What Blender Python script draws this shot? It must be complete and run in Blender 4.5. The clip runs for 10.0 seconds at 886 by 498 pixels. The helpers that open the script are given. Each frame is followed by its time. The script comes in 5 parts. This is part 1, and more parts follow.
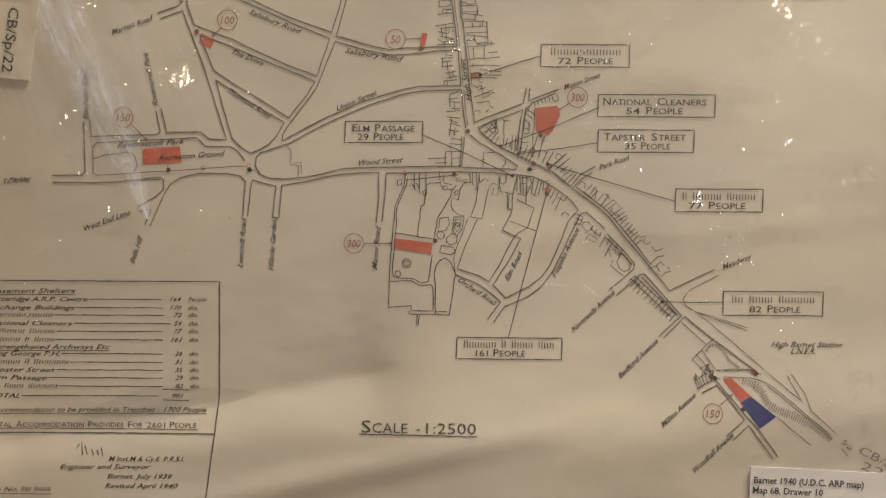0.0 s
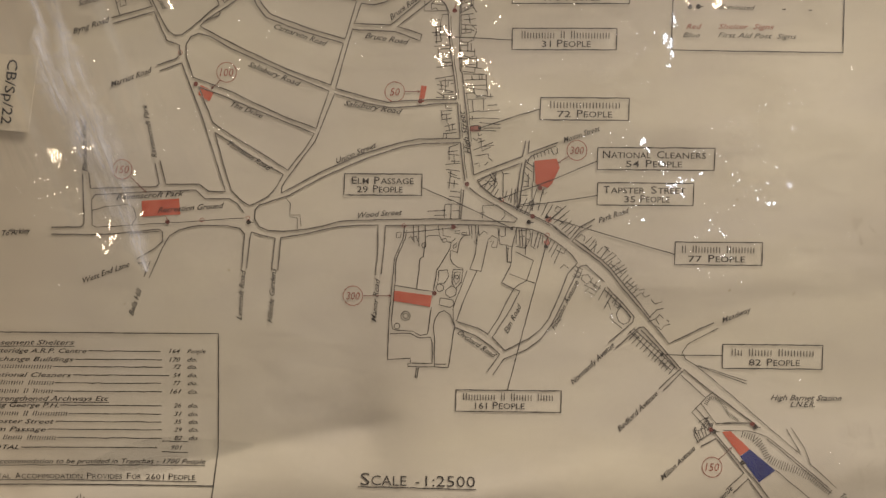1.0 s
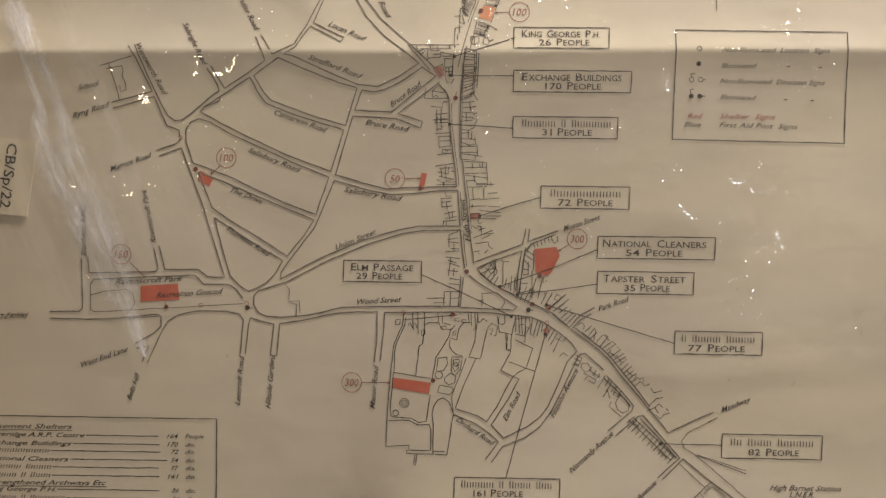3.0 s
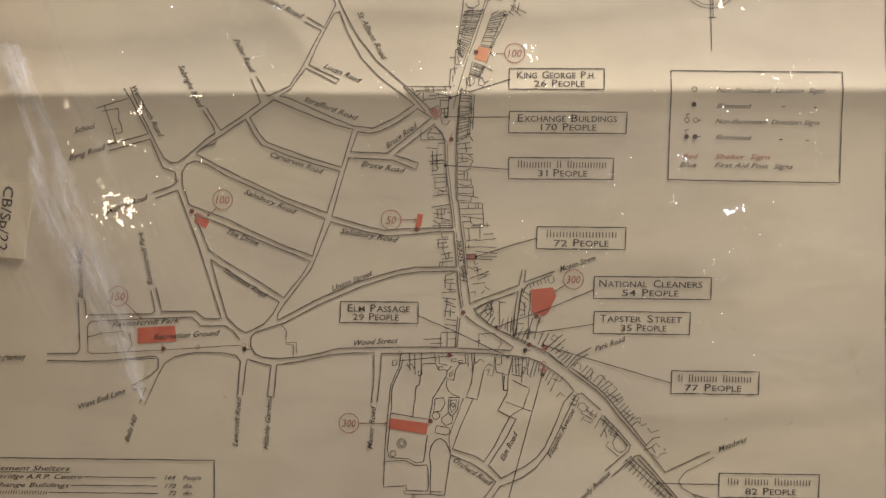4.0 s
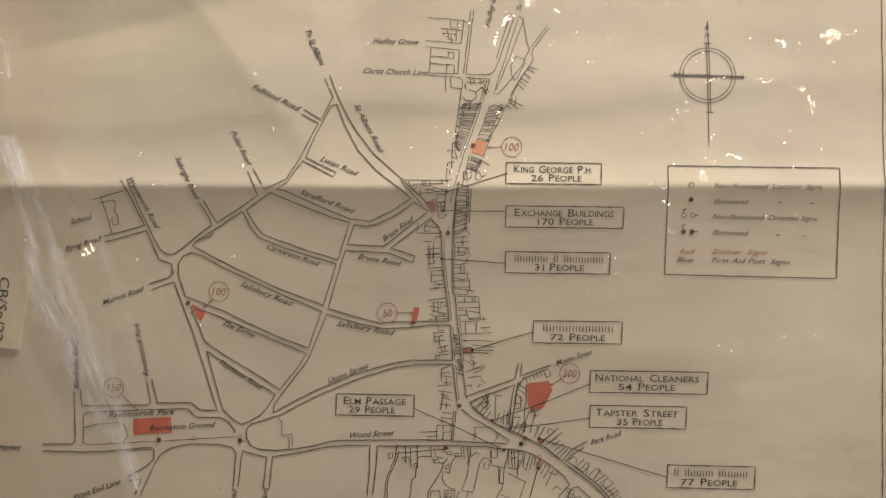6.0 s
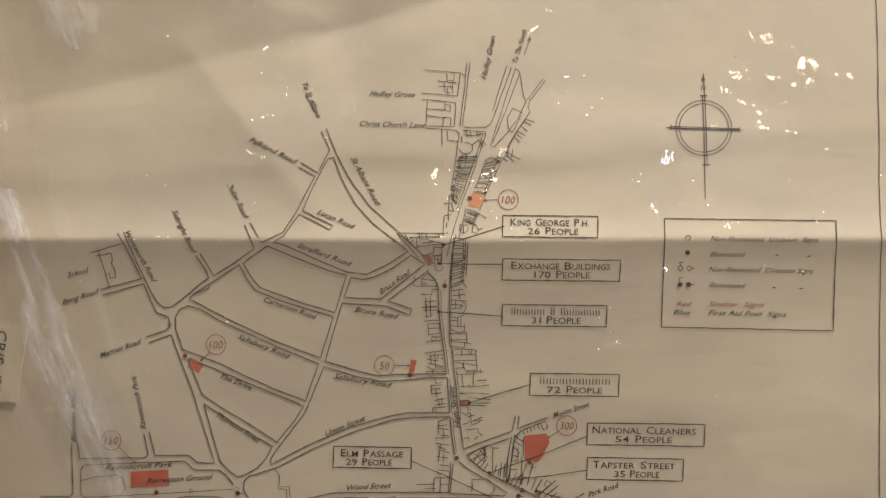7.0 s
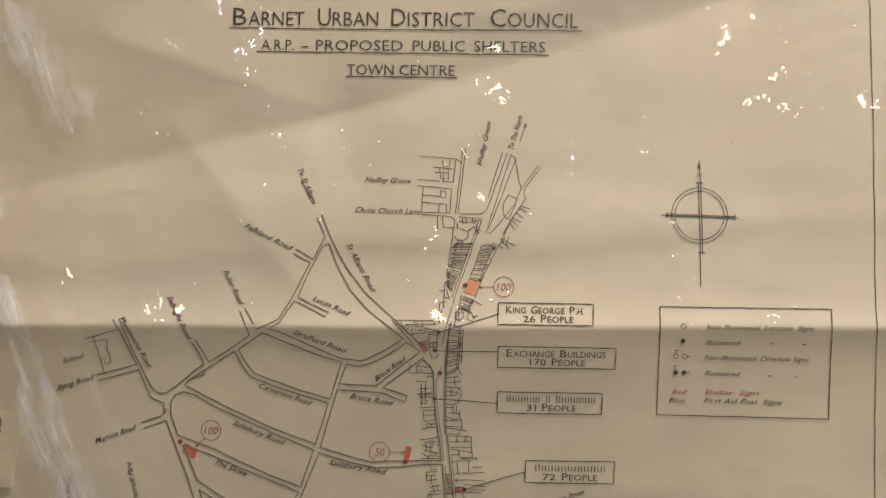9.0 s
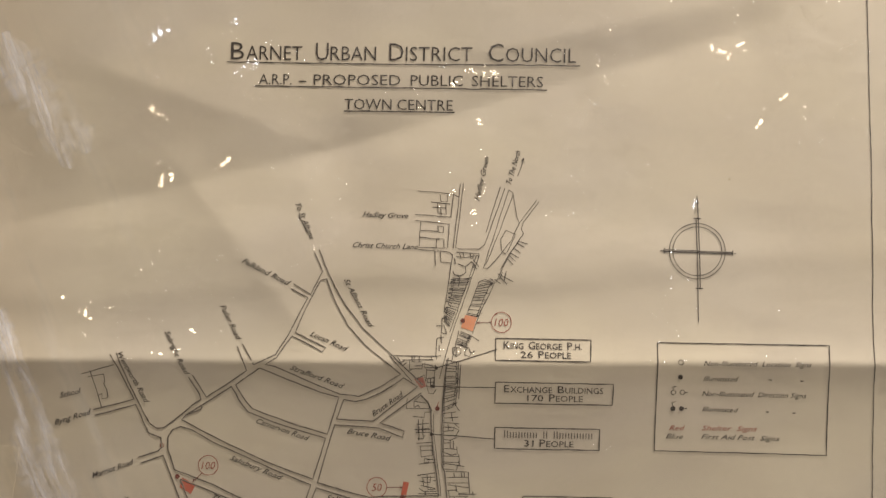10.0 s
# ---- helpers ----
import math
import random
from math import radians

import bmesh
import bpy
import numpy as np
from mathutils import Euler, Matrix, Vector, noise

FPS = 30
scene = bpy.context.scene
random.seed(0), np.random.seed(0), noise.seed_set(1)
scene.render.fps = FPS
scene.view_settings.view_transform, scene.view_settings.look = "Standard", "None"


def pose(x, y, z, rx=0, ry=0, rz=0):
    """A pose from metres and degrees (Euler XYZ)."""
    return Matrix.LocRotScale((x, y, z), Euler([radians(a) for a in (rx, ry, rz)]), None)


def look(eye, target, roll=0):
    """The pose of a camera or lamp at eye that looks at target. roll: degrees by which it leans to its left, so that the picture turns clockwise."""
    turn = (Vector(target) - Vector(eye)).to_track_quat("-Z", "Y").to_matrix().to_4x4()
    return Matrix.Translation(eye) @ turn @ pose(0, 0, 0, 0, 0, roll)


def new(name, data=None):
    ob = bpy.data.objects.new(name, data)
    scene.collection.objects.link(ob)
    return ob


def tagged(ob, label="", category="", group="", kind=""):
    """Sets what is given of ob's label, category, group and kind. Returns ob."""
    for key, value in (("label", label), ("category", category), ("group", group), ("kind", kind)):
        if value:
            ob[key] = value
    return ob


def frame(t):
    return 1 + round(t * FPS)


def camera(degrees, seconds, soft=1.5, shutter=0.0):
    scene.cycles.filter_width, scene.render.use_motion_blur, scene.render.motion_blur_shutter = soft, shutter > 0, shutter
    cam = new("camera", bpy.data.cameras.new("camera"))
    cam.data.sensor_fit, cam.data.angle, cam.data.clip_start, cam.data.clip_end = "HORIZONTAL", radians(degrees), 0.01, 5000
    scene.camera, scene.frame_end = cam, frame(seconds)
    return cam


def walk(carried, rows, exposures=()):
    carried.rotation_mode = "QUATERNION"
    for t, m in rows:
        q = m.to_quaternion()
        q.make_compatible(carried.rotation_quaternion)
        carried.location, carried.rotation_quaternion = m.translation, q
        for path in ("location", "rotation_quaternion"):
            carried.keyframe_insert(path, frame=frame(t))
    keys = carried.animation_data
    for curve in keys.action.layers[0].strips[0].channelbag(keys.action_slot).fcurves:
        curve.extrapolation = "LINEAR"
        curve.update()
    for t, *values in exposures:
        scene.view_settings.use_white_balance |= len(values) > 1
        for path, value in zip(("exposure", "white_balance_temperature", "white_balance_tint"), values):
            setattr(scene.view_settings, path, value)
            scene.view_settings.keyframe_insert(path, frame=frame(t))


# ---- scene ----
cam = camera(65.0, 10.0, soft=1.5)
# seconds, x, y, z, turn: a level slide over the sheet
ROWS = [
    (0.0, -0.00323, -0.13138, 0.39456, -0.147),
    (0.5, -0.00358, -0.11971, 0.39445, -0.152),
    (1.0, -0.00270, -0.10142, 0.39431, -0.101),
    (1.5, -0.00262, -0.08847, 0.39437, -0.095),
    (2.0, -0.00211, -0.07566, 0.39434, -0.101),
    (2.5, -0.00217, -0.06259, 0.39396, -0.077),
    (2.7, -0.00286, -0.05866, 0.39372, 0.262),
    (3.8, -0.00057, -0.03239, 0.39320, 0.028),
    (4.0, -0.00048, -0.02868, 0.39394, -0.037),
    (4.5, -0.00011, -0.01495, 0.39374, -0.044),
    (5.0, 0.00000, 0.00000, 0.39380, 0.000),
    (5.5, 0.00134, 0.01223, 0.39395, -0.017),
    (5.7, 0.00123, 0.01652, 0.39358, 0.209),
    (7.0, 0.00322, 0.05378, 0.39394, 0.059),
    (7.5, 0.00343, 0.06693, 0.39357, 0.126),
    (8.0, 0.00433, 0.07949, 0.39370, 0.134),
    (8.5, 0.00521, 0.09262, 0.39391, 0.126),
    (9.0, 0.00569, 0.10274, 0.39380, 0.164),
    (9.5, 0.00629, 0.11335, 0.39325, 0.214),
    (10.0, 0.00701, 0.12265, 0.39355, 0.238),
]
RISE = 0.0055  # mean height of the sheet over the table
walk(cam, [(t, pose(x, y, z + RISE, 0.150, 1.006, rz)) for t, x, y, z, rz in ROWS], exposures=[(0.0, -0.07), (2.5, -0.25), (5.0, -0.14), (7.5, -0.29), (10.0, -0.26)])

# ---- world and light ----
world = bpy.data.worlds.new("world")
scene.world = world
world.use_nodes = True
world.node_tree.nodes["Background"].inputs[0].default_value = (1.0, 0.92, 0.85, 1)
world.node_tree.nodes["Background"].inputs[1].default_value = 0.05

CEIL = 2.2


def area_lamp(name, place, target, power, sx, sy, colour, shape="RECTANGLE"):
    data = bpy.data.lights.new(name, "AREA")
    data.energy, data.shape, data.size, data.size_y, data.color = power, shape, sx, sy, colour
    ob = new(name, data)
    ob.matrix_world = look(place, target)
    return ob


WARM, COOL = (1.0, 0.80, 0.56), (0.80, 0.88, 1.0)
# raking light from the north, given by a panel added on the unseen wall
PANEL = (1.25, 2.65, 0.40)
area_lamp("added_raking_light", PANEL, (1.25, 0.0, 0.40), 430.0, 0.9, 0.35, (1.0, 0.88, 0.775))
DOWNLIGHTS = [(-1.28, 0.06, WARM), (-0.98, 0.40, WARM), (-0.72, 1.02, COOL), (0.06, 0.50, WARM), (0.30, 1.12, WARM), (0.80, 0.42, COOL), (0.95, -0.05, COOL), (1.22, 0.78, WARM), (1.05, 1.25, WARM), (-0.20, 1.45, COOL)]
for dx, dy, dc in DOWNLIGHTS:
    area_lamp("downlight_glow", (dx, dy, CEIL - 0.012), (dx, dy, 0), 0.17, 0.050, 0.050, dc, "DISK")


# ---- materials ----
def mat(name):
    m = bpy.data.materials.new(name)
    m.use_nodes = True
    nt = m.node_tree
    return m, nt, nt.nodes["Principled BSDF"]


def node(nt, kind, **inputs):
    nd = nt.nodes.new(kind)
    for key, value in inputs.items():
        nd.inputs[key.replace("_", " ")].default_value = value
    return nd


def noise_tex(nt, scale, detail=4.0, rough=0.55, stretch=(1, 1, 1), turn=0.0):
    co = nt.nodes.new("ShaderNodeTexCoord")
    mp = nt.nodes.new("ShaderNodeMapping")
    mp.vector_type = "TEXTURE"
    mp.inputs["Scale"].default_value = [1 / k for k in stretch]
    mp.inputs["Rotation"].default_value = (0, 0, radians(turn))
    nz = node(nt, "ShaderNodeTexNoise", Scale=scale, Detail=detail, Roughness=rough)
    nt.links.new(co.outputs["Object"], mp.inputs["Vector"])
    nt.links.new(mp.outputs["Vector"], nz.inputs["Vector"])
    return nz


def ramp(nt, source, stops):
    rp = nt.nodes.new("ShaderNodeValToRGB")
    el = rp.color_ramp.elements
    while len(el) < len(stops):
        el.new(0.5)
    for e, (p, c) in zip(el, stops):
        e.position, e.color = p, (*c, 1) if len(c) == 3 else c
    nt.links.new(source, rp.inputs["Fac"])
    return rp


def mixed(nt, fac, a, b, mode="MIX"):
    mx = nt.nodes.new("ShaderNodeMix")
    mx.data_type, mx.blend_type = "RGBA", mode
    for sock, v in ((mx.inputs[0], fac), (mx.inputs[6], a), (mx.inputs[7], b)):
        if hasattr(v, "node"):
            nt.links.new(v, sock)
        else:
            sock.default_value = v
    return mx.outputs[2]


def bump(nt, bs, source, strength, distance):
    bp = node(nt, "ShaderNodeBump", Strength=strength, Distance=distance)
    nt.links.new(source, bp.inputs["Height"])
    nt.links.new(bp.outputs["Normal"], bs.inputs["Normal"])
    return bp


def paper_material(name, light, dark, stain, rough=0.7, toned=False):
    m, nt, bs = mat(name)
    big = ramp(nt, noise_tex(nt, 7.0, 3.0).outputs["Fac"], [(0.35, dark), (0.65, light)])
    fine = ramp(nt, noise_tex(nt, 420.0, 3.0).outputs["Fac"], [(0.3, (0.94, 0.94, 0.93)), (0.7, (1, 1, 1))])
    spots = ramp(nt, noise_tex(nt, 75.0, 2.0).outputs["Fac"], [(0.20, stain), (0.225, (1, 1, 1))])
    c = mixed(nt, 1.0, big.outputs["Color"], fine.outputs["Color"], "MULTIPLY")
    c = mixed(nt, 1.0, c, spots.outputs["Color"], "MULTIPLY")
    # grey and yellow clouds of the film's sheen, painted into the paper tone
    sheen_cloud = ramp(nt, noise_tex(nt, 16.0, 3.0, 0.5, (0.45, 1.0, 1), 6).outputs["Fac"], [(0.36, (0.92, 0.915, 0.93)), (0.64, (1.0, 0.995, 0.96))])
    c = mixed(nt, 1.0, c, sheen_cloud.outputs["Color"], "MULTIPLY")
    if toned:
        # the margin has browned with age
        co, sep, age = nt.nodes.new("ShaderNodeTexCoord"), nt.nodes.new("ShaderNodeSeparateXYZ"), nt.nodes.new("ShaderNodeMapRange")
        nt.links.new(co.outputs["Object"], sep.inputs[0])
        nt.links.new(sep.outputs["X"], age.inputs["Value"])
        for k, v in (("From Min", -0.20), ("From Max", -0.255)):
            age.inputs[k].default_value = v
        c = mixed(nt, age.outputs[0], c, (0.50, 0.445, 0.345, 1))
    nt.links.new(c, bs.inputs["Base Color"])
    bs.inputs["Roughness"].default_value = rough
    bs.inputs["Specular IOR Level"].default_value = 0.25
    tooth = bump(nt, bs, noise_tex(nt, 900.0, 2.0).outputs["Fac"], 0.25, 0.0001)
    cockle = node(nt, "ShaderNodeBump", Strength=0.5, Distance=0.0016)
    nt.links.new(noise_tex(nt, 22.0, 4.0, 0.5, (0.55, 1.0, 1), 8).outputs["Fac"], cockle.inputs["Height"])
    wrinkle = node(nt, "ShaderNodeBump", Strength=0.4, Distance=0.0005)
    sharp = node(nt, "ShaderNodeTexVoronoi", Scale=26.0)
    sharp.feature = "SMOOTH_F1"
    bent = nt.nodes.new("ShaderNodeVectorMath")
    bent.operation = "MULTIPLY_ADD"
    bent.inputs[1].default_value = (0.05, 0.05, 0.0)
    nt.links.new(noise_tex(nt, 14.0, 2.0).outputs["Color"], bent.inputs[0])
    nt.links.new(nt.nodes.new("ShaderNodeTexCoord").outputs["Object"], bent.inputs[2])
    nt.links.new(bent.outputs[0], sharp.inputs["Vector"])
    nt.links.new(sharp.outputs["Distance"], wrinkle.inputs["Height"])
    nt.links.new(wrinkle.outputs["Normal"], cockle.inputs["Normal"])
    nt.links.new(cockle.outputs["Normal"], tooth.inputs["Normal"])
    return m


def ink_material(name, dark, pale, scale=260.0):
    """Pen ink or wash that took unevenly on the paper."""
    m, nt, bs = mat(name)
    rp = ramp(nt, noise_tex(nt, scale, 3.0).outputs["Fac"], [(0.35, dark), (0.72, pale)])
    nt.links.new(rp.outputs["Color"], bs.inputs["Base Color"])
    bs.inputs["Roughness"].default_value = 0.75
    bs.inputs["Specular IOR Level"].default_value = 0.2
    return m


PAPER = paper_material("drawing_paper", (0.605, 0.565, 0.465), (0.545, 0.50, 0.405), (0.80, 0.76, 0.68), toned=True)
LABEL = paper_material("label_paper", (0.74, 0.72, 0.70), (0.70, 0.68, 0.66), (0.95, 0.95, 0.95))
TAG = paper_material("tag_paper", (0.62, 0.56, 0.44), (0.58, 0.52, 0.40), (0.92, 0.9, 0.86))
INK = ink_material("brown_black_ink", (0.018, 0.014, 0.011), (0.055, 0.044, 0.034))
STREET_INK = ink_material("street_ink", (0.026, 0.021, 0.017), (0.095, 0.08, 0.062), 500.0)
THIN_INK = ink_material("thin_brown_ink", (0.022, 0.018, 0.014), (0.075, 0.062, 0.05))
EDGING = ink_material("grey_road_edging", (0.24, 0.215, 0.175), (0.54, 0.495, 0.41), 900.0)
PRINT = ink_material("black_print", (0.02, 0.02, 0.02), (0.04, 0.04, 0.04))
PENCIL = ink_material("pencil", (0.12, 0.10, 0.085), (0.3, 0.26, 0.21), 600.0)
RED = ink_material("red_wash", (0.42, 0.09, 0.05), (0.50, 0.135, 0.08), 90.0)
ORANGE = ink_material("orange_wash", (0.56, 0.22, 0.11), (0.62, 0.29, 0.16), 90.0)
PINK = ink_material("pink_wash", (0.34, 0.13, 0.10), (0.45, 0.22, 0.17), 200.0)
DOT_RED = ink_material("dark_red_ink", (0.11, 0.028, 0.02), (0.20, 0.06, 0.045))
RED_INK = ink_material("red_ink", (0.22, 0.045, 0.03), (0.36, 0.13, 0.09))
BLUE = ink_material("blue_wash", (0.010, 0.016, 0.105), (0.022, 0.032, 0.16), 90.0)


def film_material():
    """Clear polyester film: a thin sheet that lets the map through and mirrors the lamps on its creases."""
    m = bpy.data.materials.new("clear_film")
    m.use_nodes = True
    nt = m.node_tree
    nt.nodes.remove(nt.nodes["Principled BSDF"])
    out = nt.nodes["Material Output"]
    clear = node(nt, "ShaderNodeBsdfTransparent", Color=(0.97, 0.97, 0.965, 1))
    gloss = node(nt, "ShaderNodeBsdfGlossy", Color=(1, 1, 1, 1), Roughness=0.012)
    haze = node(nt, "ShaderNodeBsdfDiffuse", Color=(0.70, 0.72, 0.76, 1))
    a, b = nt.nodes.new("ShaderNodeMixShader"), nt.nodes.new("ShaderNodeMixShader")
    # long curved facets between sharp crinkles, each leaning its own way; stronger in patches
    def vec(op, a, b=None):
        nd = nt.nodes.new("ShaderNodeVectorMath")
        nd.operation = op
        for sock, v in zip(nd.inputs, (a, b)):
            if hasattr(v, "node"):
                nt.links.new(v, sock)
            elif v is not None:
                sock.default_value = v
        return nd

    co = nt.nodes.new("ShaderNodeTexCoord").outputs["Object"]
    lean = None
    for size, stretch, turn, warp_by, tilt_by, curve in ((120.0, 0.30, -34, 0.014, 0.18, 12.0), (260.0, 0.20, 38, 0.009, 0.17, 20.0), (430.0, 0.22, -72, 0.005, 0.12, 26.0)):
        warp = noise_tex(nt, 0.55 * size, 3.0, 0.6)
        moved = vec("ADD", vec("MULTIPLY", warp.outputs["Color"], (warp_by, warp_by, 0)).outputs[0], co)
        mp = nt.nodes.new("ShaderNodeMapping")
        mp.inputs["Rotation"].default_value = (0, 0, radians(-turn))
        nt.links.new(moved.outputs[0], mp.inputs["Vector"])
        flat = vec("MULTIPLY", mp.outputs["Vector"], (stretch, 1.0, 0.0))
        cell = node(nt, "ShaderNodeTexVoronoi", Scale=size)
        cell.voronoi_dimensions = "2D"
        nt.links.new(flat.outputs[0], cell.inputs["Vector"])
        tilt = vec("MULTIPLY", vec("SUBTRACT", cell.outputs["Color"], (0.5, 0.5, 0.5)).outputs[0], (tilt_by, tilt_by, 0.0))
        local = vec("SUBTRACT", flat.outputs[0], cell.outputs["Position"])
        across = (-math.sin(radians(turn)), math.cos(radians(turn)), 0.0)
        bend = vec("DOT_PRODUCT", local.outputs[0], (0.0, curve, 0.0))
        roll = nt.nodes.new("ShaderNodeVectorMath")
        roll.operation = "SCALE"
        roll.inputs[0].default_value = across
        nt.links.new(bend.outputs["Value"], roll.inputs["Scale"])
        both = vec("ADD", tilt.outputs[0], roll.outputs[0])
        lean = both if lean is None else vec("ADD", lean.outputs[0], both.outputs[0])
    zone = ramp(nt, noise_tex(nt, 17.0, 3.0).outputs["Fac"], [(0.515, (0.10, 0.10, 0.10)), (0.60, (1, 1, 1))])
    gather = nt.nodes.new("ShaderNodeVectorMath")
    gather.operation = "MULTIPLY"
    nt.links.new(lean.outputs[0], gather.inputs[0])
    nt.links.new(zone.outputs["Color"], gather.inputs[1])
    soft = node(nt, "ShaderNodeBump", Strength=0.2, Distance=0.00022)
    nt.links.new(noise_tex(nt, 120.0, 2.0, 0.5, (1, 0.5, 1), 25).outputs["Fac"], soft.inputs["Height"])
    tipped = nt.nodes.new("ShaderNodeVectorMath")
    tipped.operation = "ADD"
    nt.links.new(soft.outputs["Normal"], tipped.inputs[0])
    nt.links.new(gather.outputs[0], tipped.inputs[1])
    unit = nt.nodes.new("ShaderNodeVectorMath")
    unit.operation = "NORMALIZE"
    nt.links.new(tipped.outputs[0], unit.inputs[0])
    nt.links.new(unit.outputs[0], gloss.inputs["Normal"])
    sheen = node(nt, "ShaderNodeBsdfGlossy", Color=(1, 1, 1, 1), Roughness=0.44)
    both = nt.nodes.new("ShaderNodeMixShader")
    both.inputs[0].default_value = 0.04
    nt.links.new(gloss.outputs[0], both.inputs[1])
    nt.links.new(sheen.outputs[0], both.inputs[2])
    a.inputs[0].default_value = 0.09
    nt.links.new(clear.outputs[0], a.inputs[1])
    nt.links.new(both.outputs[0], a.inputs[2])
    # milky long streaks towards the sleeve's left edge, fainter at the foot
    streak = ramp(nt, noise_tex(nt, 62.0, 4.0, 0.62, (1.0, 0.10, 1), 23).outputs["Fac"], [(0.53, (0, 0, 0)), (0.74, (1, 1, 1))])
    co = nt.nodes.new("ShaderNodeTexCoord")
    sep = nt.nodes.new("ShaderNodeSeparateXYZ")
    nt.links.new(co.outputs["Object"], sep.inputs[0])
    edge = nt.nodes.new("ShaderNodeMapRange")
    edge.interpolation_type = "SMOOTHSTEP"
    for k, v in (("From Min", -0.125), ("From Max", -0.225), ("To Min", 0.0), ("To Max", 0.16)):
        edge.inputs[k].default_value = v
    nt.links.new(sep.outputs["X"], edge.inputs["Value"])
    mul = nt.nodes.new("ShaderNodeMath")
    mul.operation = "MULTIPLY"
    nt.links.new(streak.outputs["Color"], mul.inputs[0])
    nt.links.new(edge.outputs[0], mul.inputs[1])
    fade = nt.nodes.new("ShaderNodeMapRange")
    fade.interpolation_type = "SMOOTHSTEP"
    for k, v in (("From Min", -0.15), ("From Max", -0.03), ("To Min", 0.12), ("To Max", 1.0)):
        fade.inputs[k].default_value = v
    nt.links.new(sep.outputs["Y"], fade.inputs["Value"])
    milky_mix = nt.nodes.new("ShaderNodeMath")
    milky_mix.operation = "MULTIPLY"
    nt.links.new(mul.outputs[0], milky_mix.inputs[0])
    nt.links.new(fade.outputs[0], milky_mix.inputs[1])
    nt.links.new(milky_mix.outputs[0], b.inputs[0])
    nt.links.new(a.outputs[0], b.inputs[1])
    nt.links.new(haze.outputs[0], b.inputs[2])
    nt.links.new(b.outputs[0], out.inputs["Surface"])
    return m


FILM = film_material()


def milky_material():
    """Film whitened where it was bent, its white reflection painted in: patchy, still half clear."""
    m = bpy.data.materials.new("white_crease_film")
    m.use_nodes = True
    nt = m.node_tree
    nt.nodes.remove(nt.nodes["Principled BSDF"])
    clear = node(nt, "ShaderNodeBsdfTransparent", Color=(1, 1, 1, 1))
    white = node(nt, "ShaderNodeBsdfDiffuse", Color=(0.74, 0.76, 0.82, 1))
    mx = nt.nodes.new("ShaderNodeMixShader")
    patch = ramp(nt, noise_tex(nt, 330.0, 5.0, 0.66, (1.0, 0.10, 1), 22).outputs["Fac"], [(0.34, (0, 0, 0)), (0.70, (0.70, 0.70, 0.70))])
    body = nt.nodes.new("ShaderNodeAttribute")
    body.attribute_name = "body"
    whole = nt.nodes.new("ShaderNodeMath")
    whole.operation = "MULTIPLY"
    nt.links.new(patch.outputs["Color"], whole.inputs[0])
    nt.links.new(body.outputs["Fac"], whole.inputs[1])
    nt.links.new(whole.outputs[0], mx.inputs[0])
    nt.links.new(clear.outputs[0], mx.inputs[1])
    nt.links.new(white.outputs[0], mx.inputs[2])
    nt.links.new(mx.outputs[0], nt.nodes["Material Output"].inputs["Surface"])
    return m


MILKY = milky_material()


def plain_material(name, a, b, scale, rough=0.6):
    m, nt, bs = mat(name)
    rp = ramp(nt, noise_tex(nt, scale, 5.0).outputs["Fac"], [(0.35, a), (0.65, b)])
    nt.links.new(rp.outputs["Color"], bs.inputs["Base Color"])
    bs.inputs["Roughness"].default_value = rough
    bump(nt, bs, noise_tex(nt, scale * 20, 2.0).outputs["Fac"], 0.2, 0.0005)
    return m


TABLE = plain_material("table_laminate", (0.40, 0.31, 0.20), (0.46, 0.36, 0.24), 9.0, 0.5)
WALL = plain_material("wall_paint", (0.17, 0.155, 0.14), (0.20, 0.18, 0.165), 3.0, 0.8)
CARPET = plain_material("carpet", (0.10, 0.09, 0.08), (0.14, 0.12, 0.10), 40.0, 0.95)
WHITE = plain_material("ceiling_paint", (0.26, 0.25, 0.24), (0.30, 0.29, 0.275), 3.0, 0.8)
METAL = plain_material("lamp_metal", (0.5, 0.5, 0.5), (0.6, 0.6, 0.6), 30.0, 0.35)


# ---- the sheet's relief, in millimetres ----
CREASE = [(-300.0, 59.6), (-180.0, 60.8), (0.0, 59.8), (120.0, 60.9), (300.0, 60.9)]


def crease_y(x):
    return np.interp(x, [p[0] for p in CREASE], [p[1] for p in CREASE])


def bulge(x, y, cx, cy, sx, sy, turn):
    c, s = math.cos(radians(turn)), math.sin(radians(turn))
    u, v = (x - cx) * c + (y - cy) * s, -(x - cx) * s + (y - cy) * c
    return np.exp(-(u / sx) ** 2 - (v / sy) ** 2)


def fold(x, y, a, b, rise, width):
    """A soft fold between two ends: a ridge, or a valley where rise is negative."""
    d, mid = Vector(b) - Vector(a), (Vector(a) + Vector(b)) / 2
    half = d.length / 2
    d.normalize()
    u, v = (x - mid.x) * d.x + (y - mid.y) * d.y, -(x - mid.x) * d.y + (y - mid.y) * d.x
    return rise * np.exp(-np.sqrt(v * v + 6.0) / width) * np.exp(-((np.maximum(np.abs(u) - half, 0) / 22.0) ** 2))


